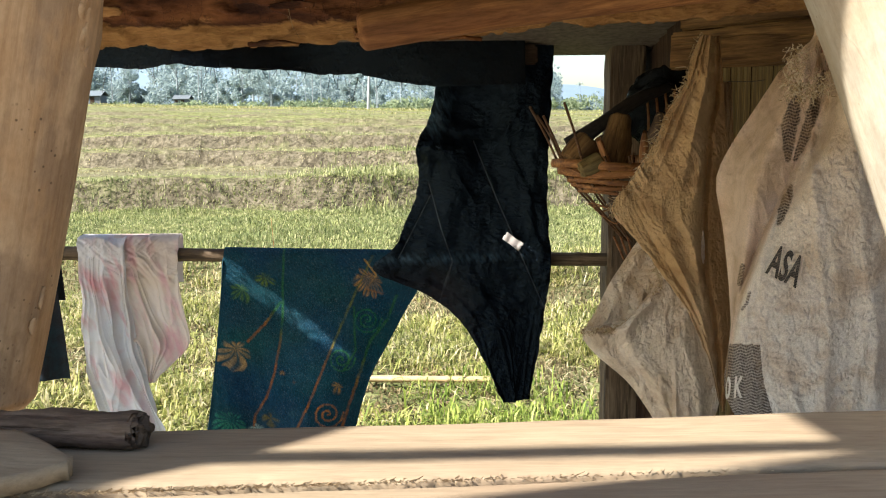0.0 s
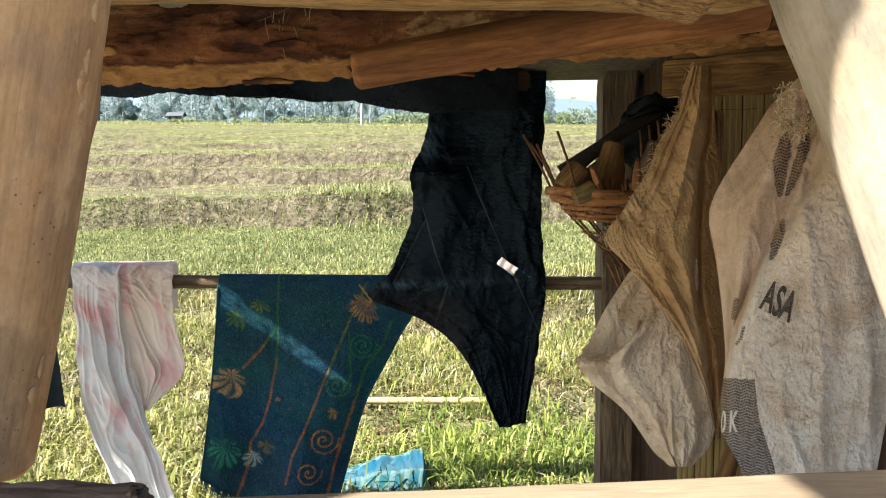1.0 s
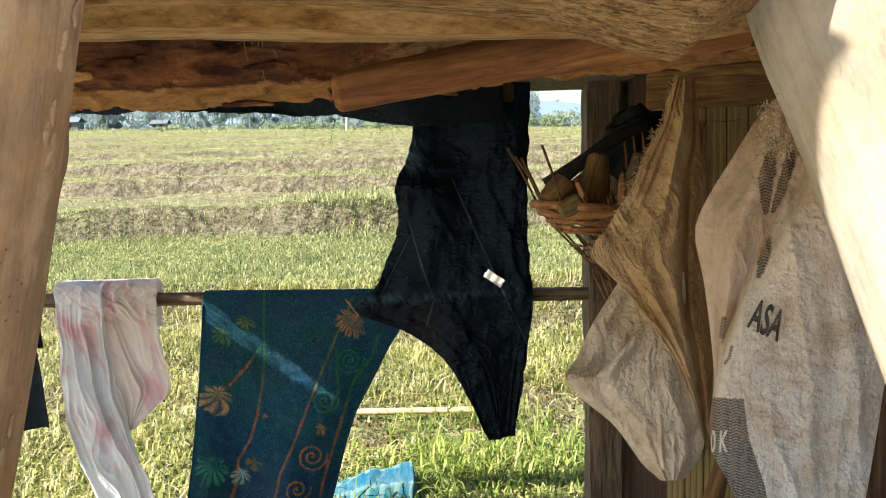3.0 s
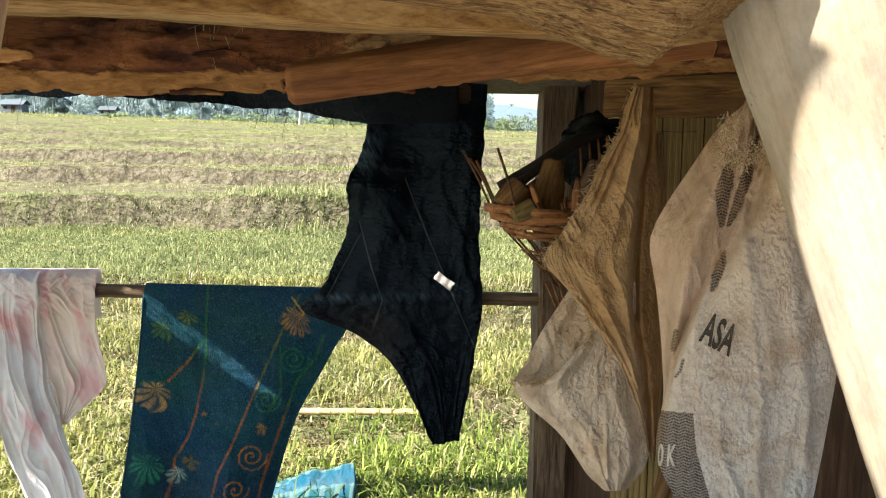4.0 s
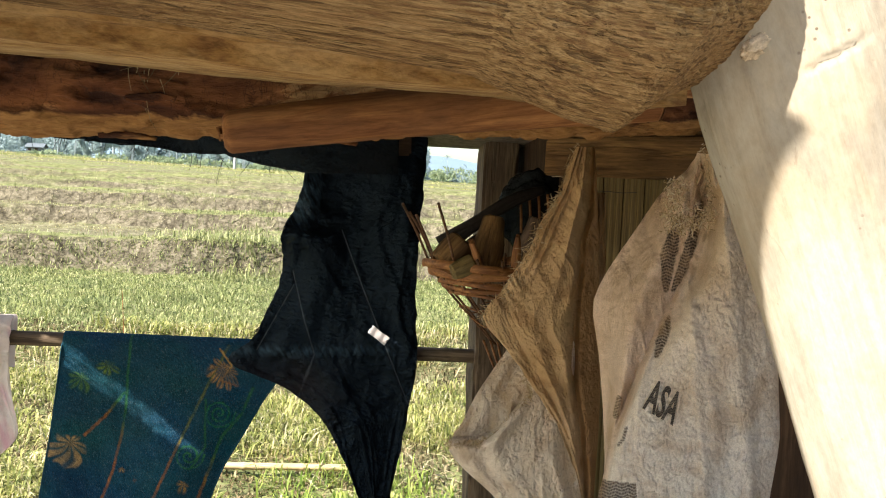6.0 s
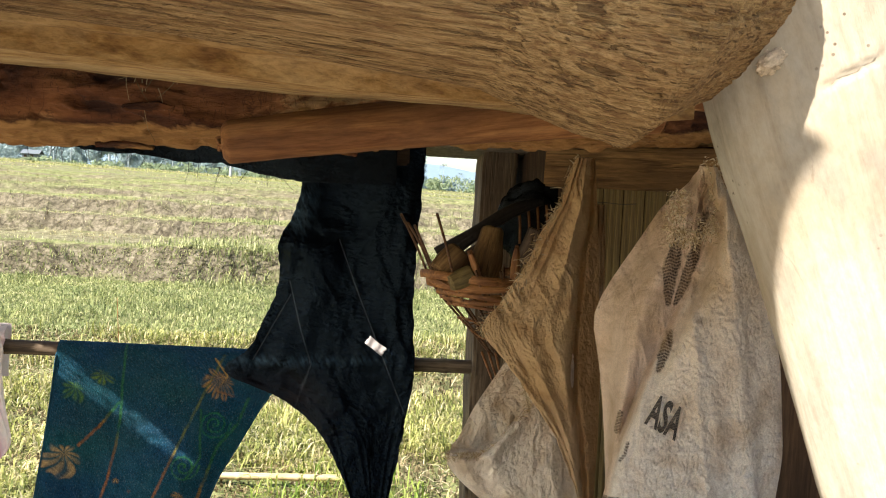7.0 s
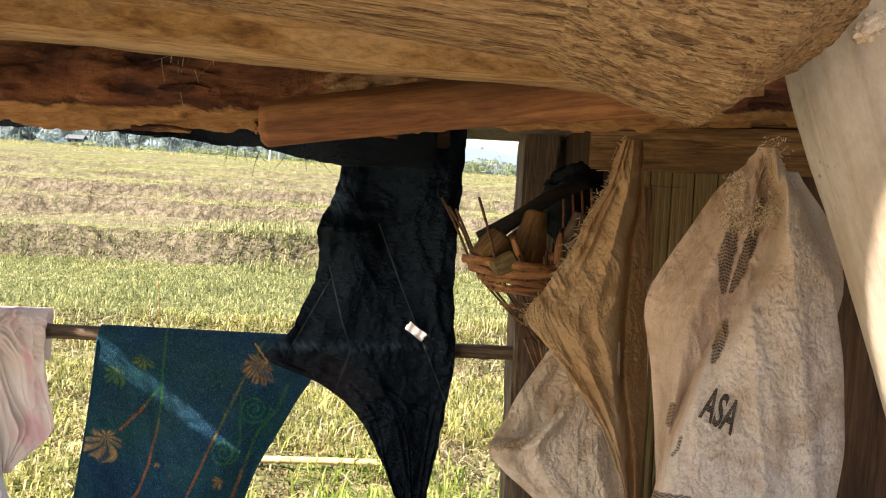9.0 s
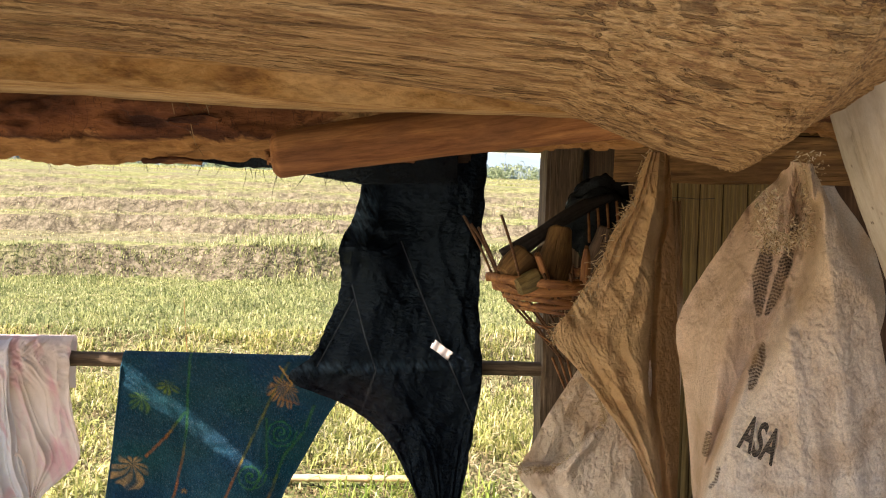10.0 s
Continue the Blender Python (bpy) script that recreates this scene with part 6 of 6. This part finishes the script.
def sack_two():
    t = base("printed_sack", (0.78, 2.0, 1.1))
    ox, oy, oz = 0.78, 2.0, 1.1
    BOT, TOP = 0.50, 1.545

    def edges(Z):
        L = table(Z, (1.56, 0.766), (1.515, 0.760), (1.49, 0.716), (1.46, 0.696), (1.42, 0.672), (1.34, 0.62), (1.286, 0.594), (1.25, 0.60), (1.2, 0.612), (1.1, 0.626), (0.99, 0.636), (0.93, 0.622), (0.88, 0.628), (0.80, 0.675), (0.70, 0.70), (0.5, 0.70))
        R = table(Z, (1.56, 0.785), (1.45, 0.845), (1.35, 0.90), (1.21, 0.935), (1.05, 0.952), (0.9, 0.935), (0.75, 0.915), (0.5, 0.90))
        return L, R

    def seam(Z):
        return table(Z, (1.55, 0.765), (1.44, 0.80), (1.35, 0.775), (1.25, 0.728), (1.15, 0.69), (1.05, 0.655), (0.98, 0.645), (0.5, 0.64))

    def depth(X, Z):
        L, R = edges(Z)
        C = seam(Z)
        left = np.clip((C - X) / 0.014, 0, 1)
        k = np.clip((X - C) / np.maximum(R - C, 0.02), 0, 1)
        Y = 1.975 - 0.045 * np.sin(k * math.pi * 0.9 + 0.1) + left * 0.03
        kl = np.clip((C - X) / np.maximum(C - L, 0.02), 0, 1)
        Y = Y + left * (0.14 * kl**2 + 0.02 * np.sin(kl * 9))
        Y = Y - 0.006 * (1 - left) * np.abs(np.sin((X - C) * 150)) * np.clip(1 - (X - C) / 0.06, 0, 1) * np.clip((1.25 - Z) * 6, 0, 1)
        Y = Y + 0.05 * np.exp(-(((X - C - 0.004) / 0.016) ** 2)) * np.clip((Z - 1.12) * 5, 0, 1) - 0.008 * folds((X - L) / np.maximum(R - L, 0.05), Z, 168, 16, 0.03, 0.09, 0.2)
        main = np.clip((X - C) / 0.05, 0.0, 1)
        Y = Y - (0.007 * crumple(X, Z, 161, 14) + 0.0042 * crumple(X, Z, 162, 44) + 0.0028 * crumple(X, Z, 166, 110)) * (0.2 + 0.8 * main)
        Y = Y - 0.012 * crease(X, Z, 14, 164, 50, 0.15) * (1 - main) - 0.005 * crease(X, Z, -8, 165, 90, 0.12) * left
        Y = Y - 0.018 * np.exp(-(((Z - 1.36 + 0.9 * (X - 0.88)) / 0.03) ** 2)) * np.clip((X - 0.8) * 10, 0, 1)
        Y = Y - 0.016 * np.exp(-(((X - 0.90 + 0.06 * (Z - 1.0)) / 0.012) ** 2)) * np.clip((1.2 - Z) * 5, 0, 1)
        bunch = np.clip((Z - 1.40) / 0.12, 0, 1)
        return Y + 0.012 * bunch * np.sin(X * 260)

    def place(U, V):
        Z = TOP - V * (TOP - BOT)
        L, R = edges(Z)
        X = L + (R - L) * U
        X, Y, Z = set_back(X, depth(X, Z), Z, 2.0)
        return X - ox, Y - oy, Z - oz

    def colour(U, V):
        Z = TOP - V * (TOP - BOT)
        L, R = edges(Z)
        X = L + (R - L) * U
        C = seam(Z)
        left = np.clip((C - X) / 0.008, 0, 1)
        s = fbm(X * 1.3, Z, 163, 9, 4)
        # cool light from below put into the colour: paler and bluer downward, browner upward
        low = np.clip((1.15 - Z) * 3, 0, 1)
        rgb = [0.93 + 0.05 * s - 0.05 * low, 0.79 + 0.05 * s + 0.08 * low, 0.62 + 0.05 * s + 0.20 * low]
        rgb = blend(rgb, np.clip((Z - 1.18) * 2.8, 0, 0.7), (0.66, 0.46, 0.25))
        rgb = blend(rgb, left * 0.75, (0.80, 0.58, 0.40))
        # woven dark bands, their threads running slantwise
        weave = 0.5 + 0.5 * np.sin(Z * 1150 + 2.6 * np.abs(np.mod(X * 90, 2) - 1) * 2.0)
        ink = (0.045, 0.026, 0.018)
        band = (X < table(Z, (0.985, 0.69), (0.90, 0.70), (0.80, 0.735), (0.5, 0.78))) & (Z < 0.975 - 0.1 * (X - 0.66))
        rgb = blend(rgb, band * (0.52 + 0.38 * (weave > 0.4)), ink)
        for pts, w in (([(0.738, 1.43), (0.724, 1.37), (0.724, 1.31)], 0.012), ([(0.778, 1.46), (0.768, 1.41), (0.752, 1.35), (0.737, 1.31)], 0.009), ([(0.732, 1.262), (0.722, 1.225), (0.714, 1.195)], 0.009)):
            d, f = near_line(X, Z, pts)
            w = w * (0.3 + 0.85 * np.sin(math.pi * np.clip(f * 0.9 + 0.05, 0, 1))) * (1 + 0.6 * cloud(X, Z, 169, 60, 2))
            rgb = blend(rgb, np.clip((1.1 - d / w) * 4, 0, 1) * (0.5 + 0.45 * (weave > 0.4)), ink)
        for pts, w in (([(0.652, 1.120), (0.648, 1.09)], 0.0045), ([(0.668, 1.07), (0.664, 1.05), (0.656, 1.04)], 0.0025)):
            d, _ = near_line(X, Z, pts)
            rgb = blend(rgb, np.clip((1.2 - d / w) * 5, 0, 1) * (0.4 + 0.5 * (weave > 0.4)), ink)
        return rgb

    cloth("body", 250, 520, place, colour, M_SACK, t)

    def on_front(x0, z0, slope):
        c, s = math.cos(slope), math.sin(slope)

        def to_surface(x, y):
            X, Z = x0 + x * c - y * s * 0.6, z0 + x * s + y * c
            d = float(depth(np.array([[X]]), np.array([[Z]]))[0, 0])
            k = (d - 0.0035 - 0.5) / 1.5
            return 0.128 + (X - 0.128) * k - ox, d - 0.0035 - oy, 1.447 + (Z - 1.447) * k - oz
        return to_surface

    lettering("lettering", "ASA", 0.082, on_front(0.696, 1.106, -0.48), M_INK, t, 0.42)
    lettering("lettering", "0 K", 0.055, on_front(0.628, 0.877, -0.05), M_PALE_INK, t, 0.42)
    rs = random.Random(17)
    roots = []
    for k in range(800):
        f = rs.random()
        if k % 2:
            x, z = 0.716 + rs.gauss(0, 0.009), 1.41 + f * 0.09
        else:
            x, z = 0.725 + f * 0.06, 1.42 + rs.gauss(0.005, 0.010) + f * 0.02
        if k % 5 == 0:
            x, z = 0.778 + rs.gauss(0, 0.010), 1.46 + f * 0.10
        roots.append((x - ox, 1.965 - oy + rs.gauss(0, 0.01), z - oz))
    strands("frayed_top", M_FIBRE, roots, t, 18, (0.003, 0.008), 0.0011, (0, -0.4, -0.1), 1.2)
    tagged(t, "crumpled white woven sack with dark print hanging frayed", "sack")


def sack_three():
    def place(U, V):
        Z = 1.51 - V * 0.32
        L, R = 0.80 + 0.06 * V, table(Z, (1.52, 0.86), (1.42, 0.945), (1.33, 0.975), (1.26, 0.965), (1.21, 0.94), (1.19, 0.915))
        X = L + (R - L) * U
        Y = 2.06 - 0.015 * np.sin(U * 5) - 0.008 * fbm(X, Z, 171, 14, 4)
        return X, Y, Z
    ob = cloth("sack_scrap", 70, 90, place, lambda U, V: (0.66 + 0 * U, 0.54 + 0 * U, 0.39 + 0 * U), M_SACK)
    tagged(ob, "torn brownish scrap of sacking behind a printed sack", "sack")
    for p, q, tx in (((0.60, 2.66, -0.22), (0.89, 2.60, 0.74), "leaning brown stick behind the sacks"), ((0.80, 2.82, -0.22), (0.93, 2.76, 0.75), "dark leaning stick behind the sacks")):
        ln = (Vector(q) - Vector(p)).length
        ob = put("leaning_stick", log_mesh("leaning_stick", ln, lambda s: 0.021 + 0 * s, M_OLD, lambda s, a: 0.002 * fbm(s * 7, a, 6, 2.0), 16, 40), m=along(p, q))
        tagged(ob, tx, "stick")


def basket():
    c = Vector((0.595, 3.08, 1.255))
    t = base("wicker_basket", c)
    rs = random.Random(23)

    def ring(z, a):
        r = 0.150 + 0.46 * z if z < 0 else 0.150 + 0.30 * z
        return Vector((r * math.cos(a) * 1.05 - 0.42 * min(0, z), r * math.sin(a) * 0.9, z))

    # fourteen ribs; those on the far and open side stand up as broken cane ends
    n = 14
    for k in range(n):
        a = 2 * math.pi * k / n + rs.uniform(-0.06, 0.06)
        up = rs.uniform(0.13, 0.19) if 2.3 < a < 4.4 else 0.02
        pts = [ring(-0.235, a), ring(-0.15, a), ring(-0.04, a), ring(up * 0.5, a), ring(up, a + rs.uniform(-0.1, 0.1)) + Vector((-0.02 * (up > 0.1), 0, 0))]
        put("rib", tube_mesh("rib", pts, 0.0032, 0.0040, M_DARKCANE, 6), t)

    def strip(z, high, out, a0, a1, wave):
        """A flat split strip woven in and out of the ribs."""
        m, V = 90, []
        for i in range(m):
            a = a0 + (a1 - a0) * i / (m - 1)
            k = 1 + out + 0.035 * math.sin(a * n / 2 + wave * math.pi)
            p = ring(z + 0.006 * math.sin(a * 2.1 + wave * 1.7) + 0.008 * (i / m) * wave, a)
            for h, w in ((-0.5, 0.0), (0.0, 0.003), (0.5, 0.0)):
                V.append((p.x * k + w * math.cos(a), p.y * k + w * math.sin(a), p.z + h * high))
            for h in (0.5, 0.0, -0.5):
                V.append((p.x * (k - 0.016), p.y * (k - 0.016), p.z + h * high))
        F = [(i * 6 + q, i * 6 + (q + 1) % 6, (i + 1) * 6 + (q + 1) % 6, (i + 1) * 6 + q) for i in range(m - 1) for q in range(6)]
        return mesh_of("strip", V, F, M_CANE)

    for z, high, out, wave in ((-0.006, 0.024, 0.035, 0), (-0.030, 0.026, 0.04, 1), (-0.055, 0.016, 0.03, 0), (-0.072, 0.014, 0.04, 1), (-0.088, 0.010, 0.035, 0)):
        put("strip", strip(z, high, out, 0.3 * wave, 6.2 + 0.3 * wave, wave), t)
    for k in range(12):
        z, a0, da = rs.uniform(-0.19, 0.0), rs.uniform(0, 6.28), rs.uniform(1.2, 3.2)
        pts = [ring(z + rs.uniform(-0.03, 0.03), a0 + da * j / 5) * rs.uniform(1.0, 1.07) for j in range(6)]
        put("loose_cane", tube_mesh("loose_cane", pts, 0.0024, 0.0018, M_CANE, 5, 5), t)
    for s in range(3):
        pts = [(0.02 + s * 0.02, -0.02, -0.22), (0.06 + s * 0.012, -0.05, -0.32), (0.10 + s * 0.012, -0.06, -0.44)]
        put("tie_cord", tube_mesh("tie_cord", pts, 0.004, 0.003, M_CANE, 5), t)
    tagged(t, "broken brown wicker basket hanging with cane ends up", "basket")

    def chunk(p, q, r, mat, text, flat=1.0):
        ln = (Vector(q) - Vector(p)).length
        me = log_mesh("wood_offcut", ln, lambda s: r + 0.006 * np.sin(s * 30), mat, lambda s, a: 0.003 * fbm(s * 14, a * 2, 31, 2.0, 3), 22, 26, shape=lambda X, Y, Z, S, A: (X, Y * flat, Z))
        tagged(put("wood_offcut", me, m=along(p, q)), text, "wood piece", "wood pieces in the basket")

    chunk((0.475, 3.02, 1.255), (0.535, 3.04, 1.315), 0.036, M_OLD, "rounded brown wood piece lying in the basket")
    chunk((0.50, 2.97, 1.235), (0.56, 2.98, 1.262), 0.022, M_BAMBOO, "pale rounded wood piece lying in the basket")
    chunk((0.585, 2.97, 1.235), (0.548, 2.96, 1.325), 0.013, M_CANE, "flat orange-brown stick standing in the basket", 0.5)
    chunk((0.60, 3.03, 1.24), (0.632, 3.07, 1.385), 0.038, M_OLD, "thick brown wood piece standing in the basket")
    chunk((0.70, 3.02, 1.24), (0.745, 3.03, 1.390), 0.026, M_CHOCK, "smooth rounded wood piece standing in the basket")
    chunk((0.56, 3.13, 1.26), (0.66, 3.14, 1.33), 0.038, M_CHOCK, "dark wood piece lying in the basket")
    chunk((0.675, 2.97, 1.23), (0.68, 2.97, 1.345), 0.006, M_CANE, "thin reddish stick standing in the basket")


def black_bundle():
    # bag enlarged to stand for the dark shade in the corner behind the basket
    t = base("black_bag", (0.80, 3.25, 1.4))
    def place(U, V):
        a, b = U * 2 * math.pi, (V - 0.5) * math.pi
        r = 1 + 0.18 * fbm(np.cos(a) * np.cos(b), np.sin(b) * 2 + np.sin(a) * np.cos(b), 181, 4, 4)
        return 0.125 * r * np.cos(b) * np.cos(a), 0.05 * r * np.cos(b) * np.sin(a), 0.135 * r * np.sin(b)
    cloth("bag", 70, 50, place, lambda U, V: (0.012 + 0 * U, 0.011 + 0 * U, 0.011 + 0 * U), M_TARP, t, thick=0)
    for k in range(3):
        pts = [(-0.32 + 0.01 * k, -0.10, -0.09 - 0.02 * k), (-0.22, -0.11, -0.03 - 0.012 * k), (-0.10, -0.09, 0.045 - 0.01 * k), (0.0, -0.05, 0.07)]
        put("strap", tube_mesh("strap", pts, 0.011, 0.013, M_RUST, 7), t)
    for k in range(4):
        put("cord", tube_mesh("cord", [(-0.07 + k * 0.028, -0.06, 0.06), (-0.065 + k * 0.028, -0.065, 0.0), (-0.06 + k * 0.028, -0.055, -0.06)], 0.004, 0.004, M_LIMB, 5), t)
    tagged(t, "black bag with a strap, enlarged to fill the corner's shade", "bag")


def heap_cloth():
    z0 = float(land_height(np.array([-0.2]), np.array([4.5]))[0])

    def place(U, V):
        X = -0.43 + U * 0.455 + 0.02 * np.sin(V * 6)
        Y = 4.36 + V * 0.36
        rise = np.interp(U, [0, 0.12, 0.45, 0.8, 0.95, 1.0], [0.0, 0.05, 0.125, 0.165, 0.18, 0.03])
        over = np.interp(V, [0, 0.12, 0.4, 0.62, 1.0], [0.0, 0.45, 1.0, 0.75, 0.0])
        Z = z0 - 0.01 + rise * over + (0.022 * crease(X, Y, 50, 191, 12, 0.4) + 0.014 * crumple(X, Y, 193, 14)) * over
        return X, Y, Z

    def colour(U, V):
        rgb = [0.025 + 0 * U, 0.12 + 0 * U, 0.14 + 0 * U]
        rgb = blend(rgb, (np.sin(U * 42) > 0.45) * 0.30, (0.30, 0.40, 0.40))
        rgb = blend(rgb, (np.sin(V * 34) > 0.5) * 0.28, (0.30, 0.40, 0.40))
        rgb = blend(rgb, (np.abs(V - 0.34 + 0.06 * U) < 0.07) * 0.85, (0.012, 0.10, 0.18))
        return blend(rgb, (np.abs(U - 0.86) < 0.03) * 0.7, (0.02, 0.12, 0.20))

    ob = cloth("heaped_cloth", 110, 90, place, colour, M_HEAP)
    tagged(ob, "checked turquoise and white cloth heaped on the grass", "cloth")


sarong()
towel()
dark_cloth()
tarp()
eave_strip()
sack_one()
sack_two()
sack_three()
basket()
black_bundle()
heap_cloth()
